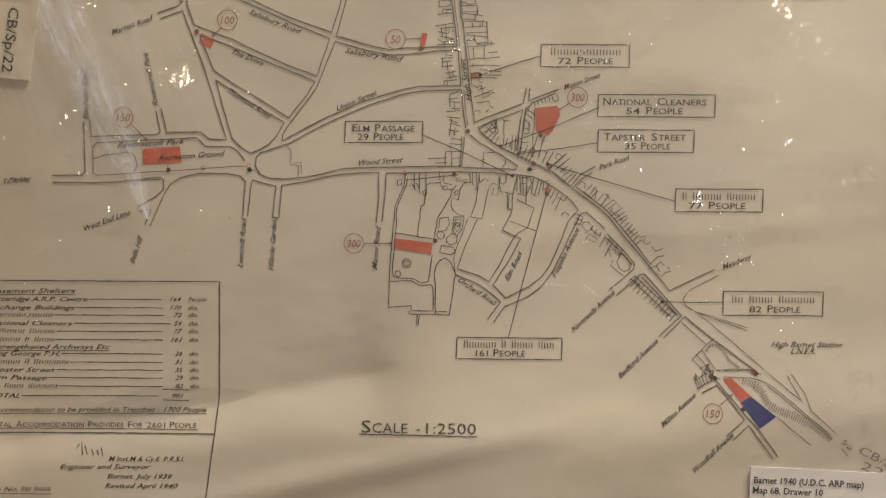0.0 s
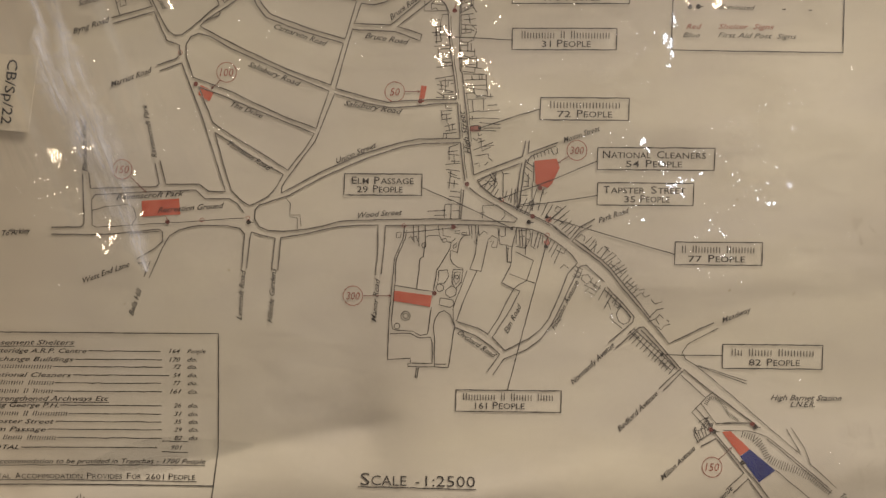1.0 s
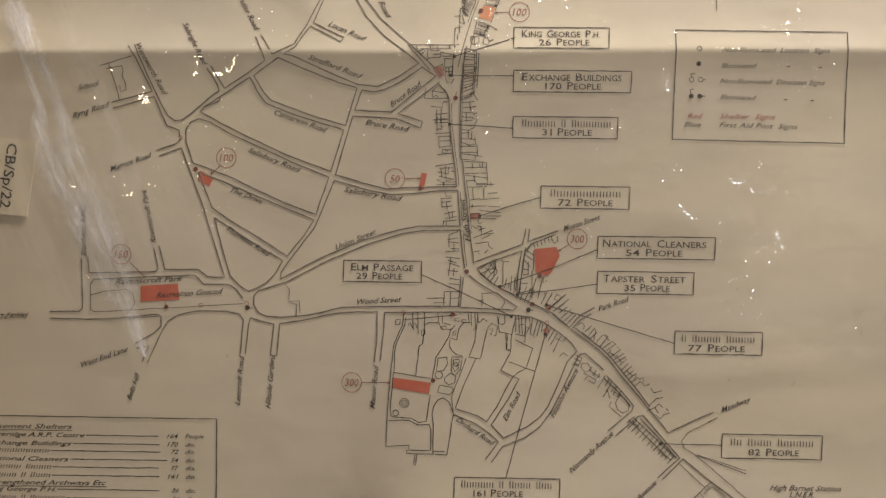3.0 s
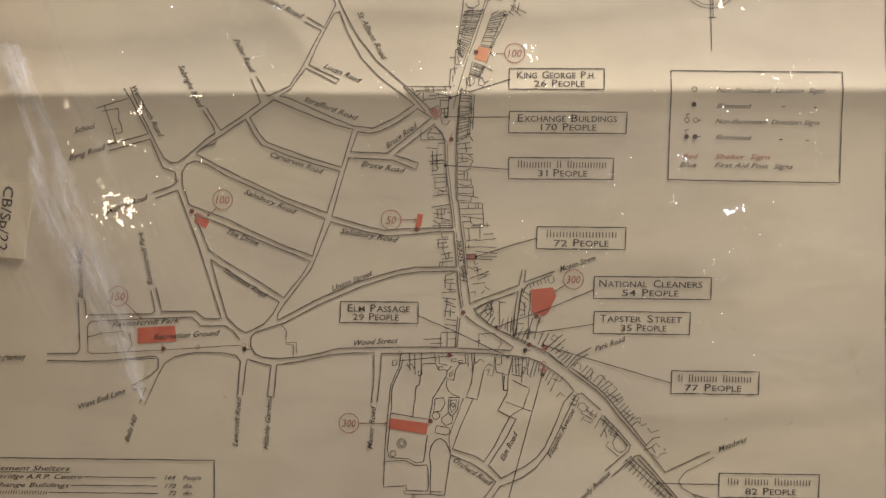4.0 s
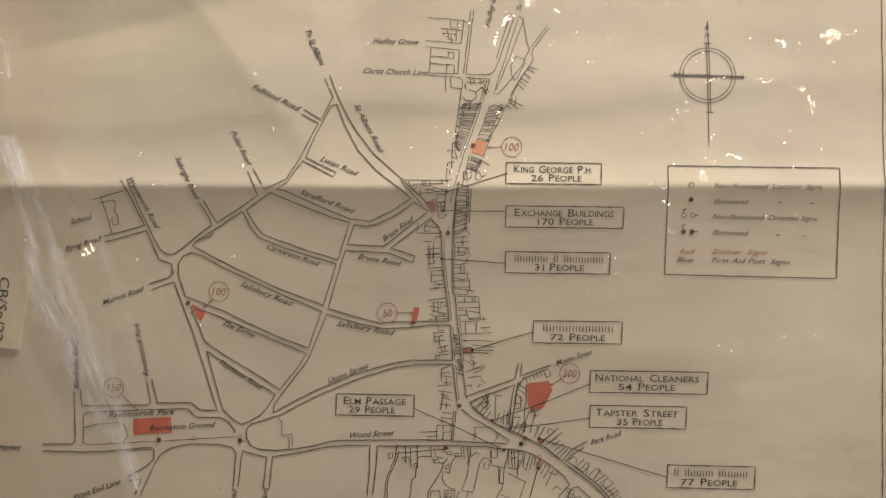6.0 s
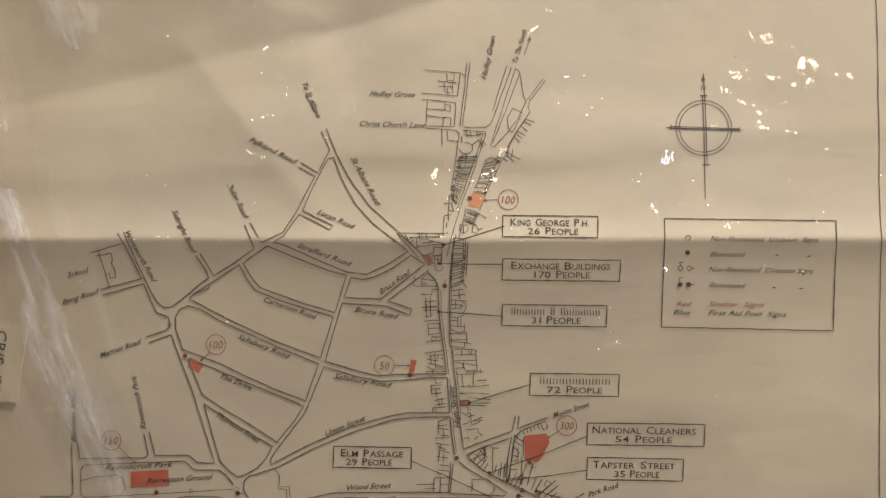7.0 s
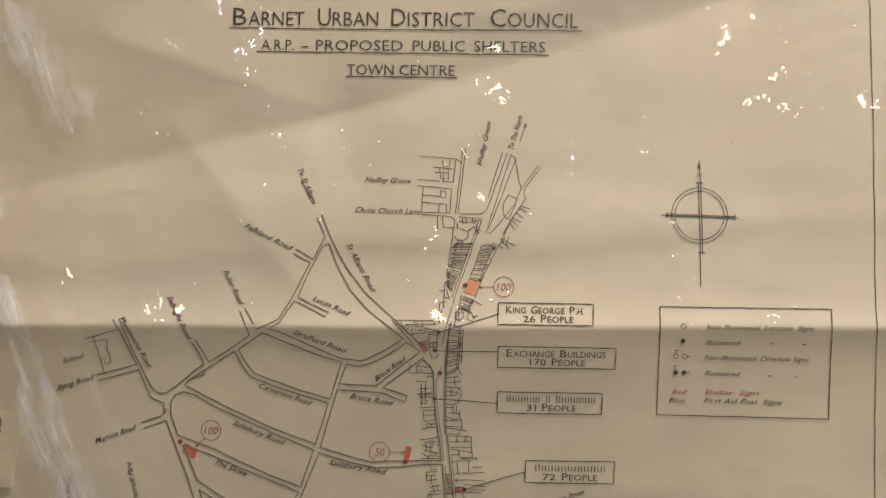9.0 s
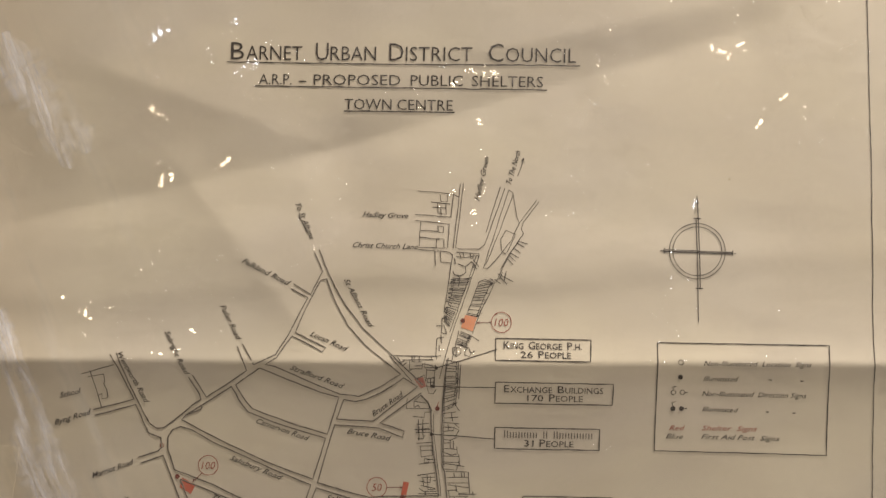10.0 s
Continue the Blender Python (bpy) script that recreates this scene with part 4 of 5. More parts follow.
plots([[(32.2, -88), (31.9, -97.6)], [(33.5, -88), (34.2, -98.6)], [(35.1, -88.3), (35.8, -99.2)], [(37.7, -88.9), (37.1, -99.8)], [(39.6, -89.6), (40.3, -93.4), (37.7, -99.2)], [(41.5, -89.6), (40.3, -98.6), (42.8, -100.5)], [(44.7, -90.2), (42.2, -99.2)], [(46.3, -91.2), (44.1, -99.9)], [(32.9, -90.2), (39.3, -89.6)], [(33.5, -93.7), (37.1, -93.1)], [(37.7, -94.4), (40.3, -96)], [(31.9, -98.9), (37.7, -100.2)], [(47.3, -92.1), (46.7, -97.6)], [(49.9, -93.4), (48, -99.2)], [(51.8, -95.4), (49.3, -100.8)], [(53.7, -96.7), (50.5, -102.4)], [(55.7, -97.9), (51.8, -105)], [(57.6, -99.9), (53.4, -108.9)], [(55, -101.2), (58.9, -103.1), (60.8, -100.2)]])
plots([[(57, -111.4), (59.2, -109.5), (61.8, -111.4)], [(22.6, -88.9), (22.3, -92.8), (24.2, -93.4), (25.8, -92.8), (25.8, -87.9)], [(26.5, -98.5), (26.8, -107.9), (28.7, -107.6)]])
plots([[(65.9, -110.5), (69.8, -112.1), (67.8, -116.9), (64, -115.9)], [(65.3, -112.7), (68.8, -114.3)], [(64.6, -114.6), (67.8, -116.5)], [(67.2, -110.8), (65.9, -116.2)], [(69.7, -115.3), (72.9, -115.3), (74.8, -118.4), (71.9, -120.7), (69.1, -117.8), (69.7, -115.3)], [(70.6, -121), (73.5, -122.3), (71, -124.9)], [(73.5, -122.3), (77.7, -124.8), (76.7, -126.8), (72.9, -124.9)], [(73.8, -119.1), (79.9, -123.2)], [(75.5, -116.9), (74.1, -120)], [(77.7, -119.1), (76.1, -122.3)], [(79.9, -121), (78.3, -124.2)], [(75.4, -121), (78, -123.2)], [(82.7, -122.3), (78.7, -129.7)], [(83.4, -124.8), (86.6, -126.4), (83.5, -131.3)], [(86.6, -126.4), (81.9, -134.5)], [(85, -124.2), (83.1, -128.1)]])
plots([[(87.2, -126.1), (89.5, -128.1), (86.3, -131.3)], [(84.4, -130.7), (85.7, -135.2)], [(89.8, -128.1), (87.6, -132.9), (90.8, -134.5)], [(92.1, -130.6), (89.5, -134.5)], [(86.7, -137.1), (85.1, -139.7), (92.1, -145.7)], [(91.4, -132.9), (88.9, -137.7), (90.2, -141.6), (93, -143.5), (95.9, -142.2), (96.8, -139.6), (94.6, -135.8), (91.4, -132.9)], [(87.6, -131.3), (92.1, -133.9)]])
plots([[(66.5, -94.4), (68.8, -92.2), (71, -93.5), (70.4, -96)], [(71, -97.6), (74.9, -93.8)], [(73, -99.9), (76.8, -95.1)], [(74.2, -101.2), (78.1, -97.6)], [(76.2, -102.4), (77.4, -96)], [(77.8, -103.1), (81.3, -99.2)], [(69.7, -97.6), (74.6, -101.8)], [(80, -105.7), (84.5, -99.9), (81.9, -99.2)], [(81.3, -106.9), (87, -102.4)], [(82.5, -99.2), (85.1, -102.4)], [(83.2, -108.2), (88.9, -104), (87, -103.1)], [(84.1, -110.1), (86.4, -107.3)], [(85.1, -112.1), (91.5, -107.3), (89.6, -105.7)], [(87, -113.7), (93.4, -109.5)], [(88.9, -110.5), (92, -114.6)], [(88.2, -115.2), (94.6, -111.4)], [(90.7, -116.8), (94.9, -112.7)], [(85.7, -108.9), (88.9, -112.1)]])
plots([[(92, -119), (95.8, -115.2)], [(93.2, -121), (97.7, -116.8)], [(94.5, -122.9), (99, -119)], [(95.8, -124.2), (100.5, -120.9), (99.6, -124.1)], [(97.7, -126.1), (101.5, -122.8)], [(94.5, -119), (98.3, -122.2)], [(101.5, -124.1), (104.7, -123.2), (104.1, -126.4)], [(99.7, -128), (102.8, -125.4), (105.4, -128), (107.9, -126.7)], [(108.6, -129.3), (110.5, -131.9), (114.9, -130.5)], [(107.3, -139.6), (111.8, -135.1), (115.6, -134.4)], [(106.7, -142.1), (111.1, -140.2), (113.7, -137.6)], [(111.1, -140.2), (113, -143.4)], [(111.1, -144), (114.2, -146.5), (116.2, -144), (119.3, -143.3)], [(113.7, -138.2), (115.5, -140.1)], [(117.4, -140.8), (118.7, -142)]])
plots([[(99, -146), (122, -167.8)], [(96.2, -147.3), (120.3, -170)], [(99.7, -145.3), (95.2, -149.2)], [(101.3, -146.9), (95.8, -152.4)], [(103.1, -148.8), (97.7, -154.3)], [(104.7, -150.4), (100.2, -155.9)], [(106.9, -152.3), (102.4, -157.4)], [(108.8, -154.2), (104, -159.3)], [(111, -156.1), (106.8, -161.9)], [(112.9, -158), (109, -163.1)], [(114.8, -159.9), (110.3, -164.7)], [(116.6, -161.8), (112.8, -166.9)], [(118.5, -163.7), (114, -168.5)], [(120.4, -165.6), (116.2, -170)], [(122, -167.4), (118.4, -171.9)], [(98.4, -147.9), (102.2, -151.7)], [(107.8, -158.4), (111, -161.5)], [(112.8, -163.7), (117.8, -168.7)]])
plots([[(-31.9, -91.1), (-1.4, -88.2)], [(-36.1, -91.1), (-33.5, -90.8), (-33.9, -93.7), (-36.1, -94), (-36.1, -91.1)], [(-30.3, -89.5), (-31, -94.3), (-32.6, -96.9)], [(-29, -94.3), (-28.1, -92.7), (-25.8, -96.6)], [(-26.5, -86.9), (-26.2, -95.9)], [(-27.1, -93.7), (-24.9, -93), (-23.9, -95.9)], [(-23.6, -86.9), (-23.3, -99.1)], [(-21.7, -97.5), (-21.3, -99.8), (-19.4, -99.1), (-19.4, -96.3), (-21.7, -97.5)], [(-19.7, -86.9), (-19.7, -99.1)], [(-19.7, -94), (-17.5, -92.7), (-12, -92.7)], [(-12.3, -86.9), (-11.7, -92.7), (-10.1, -96.3)], [(-9.8, -88.2), (-9.5, -92.7), (-5, -93.7)], [(-10.1, -94.7), (-7.9, -94.3), (-7.2, -96.3), (-9.5, -96.6), (-10.1, -94.7)]])
plots([[(-7.2, -96.3), (-4.6, -96.6)], [(-2.7, -90.2), (-0.1, -89.8), (-0.1, -91.8), (-2.7, -91.4), (-2.7, -90.2)], [(1.1, -91.1), (3.7, -90.8), (3.7, -92.4), (1.1, -92.1), (1.1, -91.1)], [(-3.7, -98.5), (-1.8, -96.6), (-2.1, -99.2), (-4, -100.1), (-3.7, -98.5)], [(5, -87), (5.6, -92.7)], [(6.6, -87), (6.9, -94.3)], [(8.8, -87), (9.5, -97.6)], [(10.4, -87), (10.8, -92.7)], [(7.9, -96), (9.5, -97.9), (9.2, -94.7)]])
plots([[(7.7, 122), (20.5, 121.1), (19.8, 117.6)], [(7.7, 119.5), (12.2, 118.8), (19.8, 120.1)], [(6.7, 118.5), (7.1, 115.3)], [(9.6, 121.4), (10.3, 118.2)], [(11.5, 122), (12.2, 118.8)], [(15.4, 121.4), (16, 118.2)], [(17.3, 120.8), (17, 118.2)], [(8.7, 115.3), (12.8, 113.7), (16, 116.3), (18.6, 114.4)], [(12.8, 113.7), (13.1, 110.5), (10.3, 108.6), (6.4, 109.2)], [(5.5, 111.1), (7.1, 108.6), (10.3, 107.9)], [(16, 116.9), (19.2, 112.4)], [(17.3, 117.6), (20.5, 113.7)], [(16.7, 113.7), (18.6, 113.1)], [(5.8, 107.3), (15.1, 106.7), (15.7, 108)], [(9.6, 107.9), (9, 102.5)], [(42.9, 128.2), (48, 126.6)], [(41.6, 127.3), (46.1, 124.7)]])
plots([[(39.7, 124.7), (43.8, 121.5)], [(38.4, 121.5), (42.8, 118.9)], [(37.4, 120.2), (40.9, 117)], [(36.5, 118.2), (39.6, 115)], [(42.9, 128.2), (37.4, 120.8), (32.6, 112.2)], [(31, 109.9), (39.6, 105.5)], [(32, 108), (36.5, 103.9)], [(29.4, 106.7), (32.6, 104.2)], [(33.6, 110.6), (32, 106.7)], [(35.8, 111.2), (34.5, 105.4)], [(19.9, 104.8), (23.7, 106.7), (26.2, 105.4), (28.2, 106.7)]])
plots([[(-3.4, 80.4), (0.1, 80.4)], [(-0.2, 84.9), (-0.5, 76.3)], [(-0.5, 84.9), (4, 84)], [(2.3, 86.5), (2.4, 81.7)], [(-3, 73.5), (-3.6, 63.4), (-0.7, 64)], [(-0.8, 76.6), (2.4, 76)], [(-0.8, 75.4), (-0.5, 70.6)], [(-3, 73.5), (0.8, 74.1)], [(-1.7, 69.7), (-1.7, 66.5)], [(0.8, 81.1), (2.4, 76)], [(5.9, 68.5), (10.4, 68.2), (10.4, 65.4), (7.8, 63.5), (5.9, 65.3), (5.9, 68.5)], [(7.8, 68.2), (7.8, 64.1)], [(12.9, 67.2), (14.8, 68.5), (16.1, 65.4), (15.4, 63.5), (12.6, 64.4), (12.9, 67.2)], [(16.1, 65.4), (18.3, 66.7)], [(15.4, 75.4), (20.5, 72.3)]])
ladder([(2.3, 61.6), (1.4, 45.8), (0.1, 32.5)], [(9, 60.3), (8.7, 48.9), (7.4, 35.7)], 17, 5, short=0.85, closed_back=0.9)
ladder([(16, 107.3), (8.7, 91.3), (4, 80.1)], [(5.8, 106.6), (2.3, 91.3), (0.8, 83.3)], 24, 20, short=0.9, closed_back=0.9)
ladder([(20.5, 103.5), (15.4, 91.3), (13.5, 86.9)], [(28.2, 105.4), (23.7, 95.2), (19.9, 85.6)], 14, 21, short=0.9, closed_back=0.9)
ladder([(10.3, 77.3), (7.8, 70.4)], [(16.1, 75.1), (13.5, 68.5)], 7, 22, short=0.95, closed_back=1.0)
plots([[(-18.5, -78.9), (-8.2, -78.5)], [(-14.6, -81.4), (-7.6, -81.1)], [(-8.5, -75), (-0.2, -74.9)], [(-8.5, -75), (-8.9, -83)], [(-5, -74.9), (-5, -78.8), (-0.5, -78.5)], [(-5, -78.8), (-5.3, -83)], [(-6.3, -70.4), (0.1, -71.1)], [(-5.6, -67.5), (0.1, -68.2)], [(-7.2, -71.7), (-5, -73)], [(0.8, -65.9), (-0.5, -83)]])
ladder([(135.1, -199.0), (141.9, -205.2)], [(139.9, -195.8), (143.3, -198.9)], 5, 25)
ladder([(134.8, -210.6), (139.6, -206.8)], [(131.2, -203.0), (138.2, -201.2)], 4, 26)

# street names
for words, line in (
    ("School", [(-216.7, 38.2), (-204.2, 41.4)]), ("Byng Road", [(-220.2, 22.7), (-198.5, 29.5)]), ("Marriot Road", [(-198.8, -7.7), (-174.6, 1.0)]), ("Wentworth Road", [(-183.5, 63.7), (-168.0, 35.2)]),
    ("Sebright Road", [(-157.4, 76.1), (-144.7, 51.5)]), ("Puller Road", [(-126.0, 90.9), (-115.5, 71.3)]), ("Falkland Road", [(-113.8, 115.7), (-86.5, 102.3)]), ("St Albans Road", [(-55.9, 106.0), (-41.1, 78.6)]),
    ("To St Albans", [(-84.0, 148.6), (-75.0, 128.5)]), ("Lucan Road", [(-74.7, 74.8), (-53.7, 65.6)]), ("Strafford Road", [(-85.9, 55.7), (-55.5, 44.6)]), ("Bruce Road", [(-38.6, 29.0), (-21.2, 41.4)]),
    ("Bruce Road", [(-53.8, 19.4), (-28.7, 15.2)]), ("Carnarvon Road", [(-105.4, 24.9), (-75.5, 14.6)]), ("Salisbury Road", [(-120.6, 3.9), (-90.9, -8.0)]), ("Salisbury Road", [(-65.9, -18.6), (-32.6, -24.0)]),
    ("The Drive", [(-130.5, -18.7), (-112.7, -25.8)]), ("Thornton Road", [(-132.8, -40.7), (-108.5, -55.9)]), ("Union Street", [(-69.9, -51.6), (-46.9, -42.2)]), ("Wood Street", [(-57.9, -82.5), (-32.7, -80.8)]),
    ("High Street", [(6.3, -46.5), (2.4, -22.0)]), ("Blenheim Road", [(-213.1, -55.8), (-213.6, -26.2)]), ("Ravenscroft Park", [(-172.8, -47.9), (-178.6, -17.1)]), ("Ravenscroft Park", [(-196.7, -71.9), (-157.5, -69.6)]),
    ("Recreation Ground", [(-172.8, -79.3), (-134.5, -76.7)]), ("To Arkley", [(-263.3, -92.3), (-246.6, -90.5)]), ("West End Lane", [(-216.1, -119.5), (-189.2, -109.9)]), ("Bells Hill", [(-188.1, -138.6), (-182.4, -123.0)]),
    ("Leecroft Road", [(-125.3, -141.0), (-122.7, -111.9)]), ("Hillside Gardens", [(-107.7, -142.7), (-105.1, -111.3)]), ("Manor Road", [(-48.0, -142.2), (-45.7, -117.0)]), ("Orchard Road", [(-1.8, -148.9), (19.7, -163.0)]),
    ("Elm Road", [(27.2, -148.9), (35.5, -132.5)]), ("Fitzjohn Avenue", [(54.0, -146.9), (67.8, -119.2)]), ("Normandy Avenue", [(64.3, -178.1), (88.2, -155.7)]), ("Bedford Avenue", [(90.6, -204.4), (112.7, -183.2)]),
    ("Milton Avenue", [(114.5, -231.7), (133.4, -214.0)]), ("Woodhall Avenue", [(132.6, -257.5), (154.4, -236.4)]), ("Meadway", [(148.7, -142.6), (165.1, -135.9)]), ("High Barnet Station", [(175.6, -186.3), (215.7, -186.6)]),
    ("L.N.E.R.", [(186.6, -190.1), (200.5, -190.1)]), ("Park Road", [(78.9, -85.8), (96.5, -79.7)]), ("Moxon Street", [(58.8, -40.6), (79.4, -33.7)]), ("Christ Church Lane", [(-50.9, 124.4), (-14.0, 123.3)]),
    ("Hadley Grove", [(-45.7, 141.8), (-19.6, 140.9)]), ("Hadley Green", [(20.5, 150.8), (26.2, 176.1)]), ("To The North", [(38.5, 160.5), (44.1, 179.3)]), ("To Ln", [(214.7, -240.9), (220.2, -245.1)]),
):
    street_name(words, line)
strokes("direction_arrow", [[(-259.7, -89.2), (-250.3, -89.6)], [(-259.7, -89.2), (-257.3, -88.2)], [(-259.7, -89.2), (-257.4, -90.2)]], 0.4)
strokes("direction_arrow", [[(42.3, 165.2), (45.7, 175.4)], [(45.7, 175.4), (44.1, 173.2)], [(45.7, 175.4), (46.0, 172.5)]], 0.4)
strokes("direction_arrow", [[(-81.7, 142.6), (-77.0, 132.7)], [(-81.7, 142.6), (-81.3, 140.0)]], 0.4)
strokes("direction_arrow", [[(214.8, -243.8), (218.7, -248.1)]], 0.4)


# ---- named boxes with their leader lines ----
def callout(tl, br, lines, leader, skew=0.010):
    (x0, y0), (x1, y1) = tl, br
    w = x1 - x0
    at = lambda fx, fy: (x0 + w * fx - (fy * 0.4), (y0 + (y1 + skew * w - y0) * fy) - skew * w * fx)
    box = strokes("callout", [[at(0, 0), at(1, 0), at(1, 1), at(0, 1), at(0, 0)]], 0.62, INK, None, "ruled ink box naming a shelter and its capacity", wobble=0.06)
    for n, (words, f0, f1) in enumerate(lines):
        base = 0.47 if n == 0 else 0.87
        line = (at(f0, base), at(f1, base))
        if isinstance(words, tuple):
            bars(line, 4.0, words, parent=box, width=0.5)
        else:
            small_caps(words, line, 4.3, box)
    strokes("leader_line", [leader], 0.5, INK, box, wobble=0.06)
    end, last = Vector(leader[-1]), Vector(leader[-2])
    blot("leader_dot", ring_points(end, 1.0, 10), INK, box, lift=0.18)
    return box


def small_caps(words, line, cap, parent, material=None, weight=0.03):
    """Draughtsman's capitals: the first letter of a word tall, the rest lower."""
    tokens = words.split(" ")
    a, b = Vector(line[0]), Vector(line[1])
    pieces = []
    for w in tokens:
        if w and w[0].isalpha() and len(w) > 1:
            pieces += [(w[0], 1.0), (w[1:], 0.80)]
        else:
            pieces.append((w, 0.86))
        pieces.append((" ", 1.0))
    pieces.pop()
    width = lambda s, k: k * sum(WIDTHS.get(ch, 0.70) for ch in s)
    total = sum(width(s, k) for s, k in pieces)
    d, pos = b - a, 0.0
    whole = bmesh.new()
    for s, k in pieces:
        wd = width(s, k)
        if s != " ":
            gap = 0.05 * k / total
            me = text_mesh(s, cap * k / 0.729, weight, 0.0)
            co = np.empty(len(me.vertices) * 3)
            me.vertices.foreach_get("co", co)
            co = co.reshape(-1, 3)
            p, q = a + d * (pos / total + gap), a + d * ((pos + wd) / total - gap)
            e = (q - p).normalized()
            u, v = (co[:, 0] - co[:, 0].min()) * (q - p).length / max(np.ptp(co[:, 0]), 1e-6), co[:, 1]
            x, y = p.x + e.x * u - e.y * v, p.y + e.y * u + e.x * v
            me.vertices.foreach_set("co", (np.c_[x, y, relief(x, y) + LIFT] / 1000).ravel())
            whole.from_mesh(me)
            bpy.data.meshes.remove(me)
        pos += wd
    return part("lettering", whole, material or INK, parent)


WIDTHS = {"I": 0.22, "1": 0.35, " ": 0.42, ".": 0.22, ":": 0.25, "-": 0.5, "M": 0.85, "W": 0.95, "E": 0.58, "L": 0.52, "F": 0.55, "S": 0.6, "P": 0.6, "T": 0.6, "R": 0.64, "O": 0.78, "C": 0.72, "G": 0.76, "N": 0.72}

callout((-65.7, -57.4), (-21.3, -69.9), [("ELM PASSAGE", 0.09, 0.90), ("29 PEOPLE", 0.16, 0.76)], [(-21.7, -65.3), (-0.5, -74.6), (29.4, -88.7)])
callout((45.6, -15.1), (95.5, -28.1), [((11,), 0.10, 0.91), ("72 PEOPLE", 0.19, 0.82)], [(45.6, -21.5), (27.3, -26.8), (11.3, -32.0)])
callout((78.0, -43.2), (143.9, -56.3), [("NATIONAL CLEANERS", 0.04, 0.93), ("54 PEOPLE", 0.24, 0.73)], [(78.1, -50.6), (50.9, -61.9), (22.7, -71.9)])
callout((78.1, -63.0), (132.2, -76.1), [("TAPSTER STREET", 0.06, 0.92), ("35 PEOPLE", 0.28, 0.76)], [(78.2, -70.2), (54.1, -73.8), (32.9, -76.4)])
callout((122.0, -96.6), (170.8, -110.0), [((1, 5, 5), 0.07, 0.92), ("77 PEOPLE", 0.15, 0.81)], [(121.7, -103.7), (76.4, -90.3), (49.4, -82.2)])
callout((148.9, -154.7), (205.0, -168.8), [((2, 4, 6), 0.08, 0.92), ("82 PEOPLE", 0.26, 0.78)], [(148.6, -161.1), (130.2, -160.9), (114.4, -160.7)])
callout((-2.3, -180.9), (57.7, -193.7), [((6, 1, 4, 3), 0.06, 0.93), ("161 PEOPLE", 0.18, 0.66)], [(27.0, -180.9), (37.8, -140.2), (48.8, -99.0)])
callout((30.0, 73.7), (83.0, 61.2), [("KING GEORGE P.H.", 0.08, 0.91), ("26 PEOPLE", 0.26, 0.80)], [(30.7, 67.6), (15.4, 62.8), (-3.3, 57.1)])
callout((29.9, 49.3), (95.5, 36.8), [("EXCHANGE BUILDINGS", 0.07, 0.92), ("170 PEOPLE", 0.27, 0.75)], [(29.7, 46.3), (12.3, 46.3), (-5.5, 46.7)])
callout((29.8, 23.7), (88.3, 11.2), [((6, 1, 7), 0.08, 0.94), ("31 PEOPLE", 0.28, 0.76)], [(29.9, 17.1), (12.3, 18.4), (-5.9, 19.4)])

# ---- capacities in red circles ----
def capacity(centre, number, leader, ink=None):
    c = strokes("capacity_circle", [ring_points(centre, 5.6, 40)], 0.42, RED_INK, None, "red ink circle with a trench capacity", closed=True, wobble=0.05)
    w = 3.9 if len(number) == 3 else 2.8
    lettering(number, [(centre[0] - w, centre[1] - 2.1), (centre[0] + w, centre[1] - 2.2)], 4.5, "numeral", RED_INK, c, 0.0, 0.2)
    a, b = Vector(leader[0]), Vector(leader[-1])
    d = (b - a).normalized()
    nrm = Vector((-d.y, d.x))
    strokes("leader_line", [leader, [b - d * 1.6 + nrm * 0.8, b, b - d * 1.6 - nrm * 0.8]], 0.42, DOT_RED if ink is None else ink, c, wobble=0.05)


capacity((-193.0, -54.5), "150", [(-188.4, -58.7), (-179.3, -67.8)])
capacity((-61.2, -127.0), "300", [(-55.1, -127.0), (-39.2, -127.0)])
capacity((142.3, -224.0), "150", [(146.2, -219.6), (153.6, -213.1)])
capacity((66.2, -44.8), "300", [(61.7, -48.0), (55.3, -51.9)])
capacity((-132.6, 0.4), "100", [(-136.2, -4.1), (-141.5, -9.0)])
capacity((-36.8, -11.2), "50", [(-31.0, -11.2), (-22.3, -11.1)])
capacity((33.1, 82.6), "100", [(27.4, 82.6), (19.4, 82.3)])

wash([(-182.0, -72.5), (-160.5, -71.2), (-159.8, -80.3), (-182.0, -81.6)], RED, label="red painted trench shelter plot")
wash([(-147.6, -6.7), (-139.8, -10.6), (-142.5, -16.1), (-148.9, -12.2)], RED)
wash([(-21.7, -7.6), (-18.5, -8.2), (-20.4, -17.2), (-23.3, -16.6)], RED)
wash([(42.2, -50.6), (54.7, -49.3), (56.6, -54.4), (52.2, -63.5), (49.6, -65.8), (42.9, -63.8)], RED)
wash([(-37.6, -124.0), (-16.0, -126.9), (-17.0, -133.4), (-38.5, -129.8)], RED)
wash([(5.6, -31.0), (11.7, -30.6), (11.7, -33.9), (5.6, -33.9)], PINK)
wash([(-15.7, 50.5), (-10.6, 51.8), (-9.0, 46.7), (-11.9, 45.2)], PINK)
wash([(12.7, 86.6), (19.4, 85.3), (17.1, 77.5), (10.4, 79.5)], ORANGE)
wash([(148.2, -204.3), (153.0, -203.7), (163.7, -214.0), (158.2, -217.7)], RED)
wash([(163.7, -214.0), (178.0, -225.8), (168.7, -232.6), (158.2, -218.1)], BLUE, "first_aid_block", "dark blue painted first aid post plot")
wash([(48.4, -83.6), (51.6, -81.6), (52.2, -84.8), (49.4, -85.8)], PINK)
wash([(47.5, -96.1), (50.1, -94.1), (51.3, -97.7), (48.5, -99.3)], PINK)

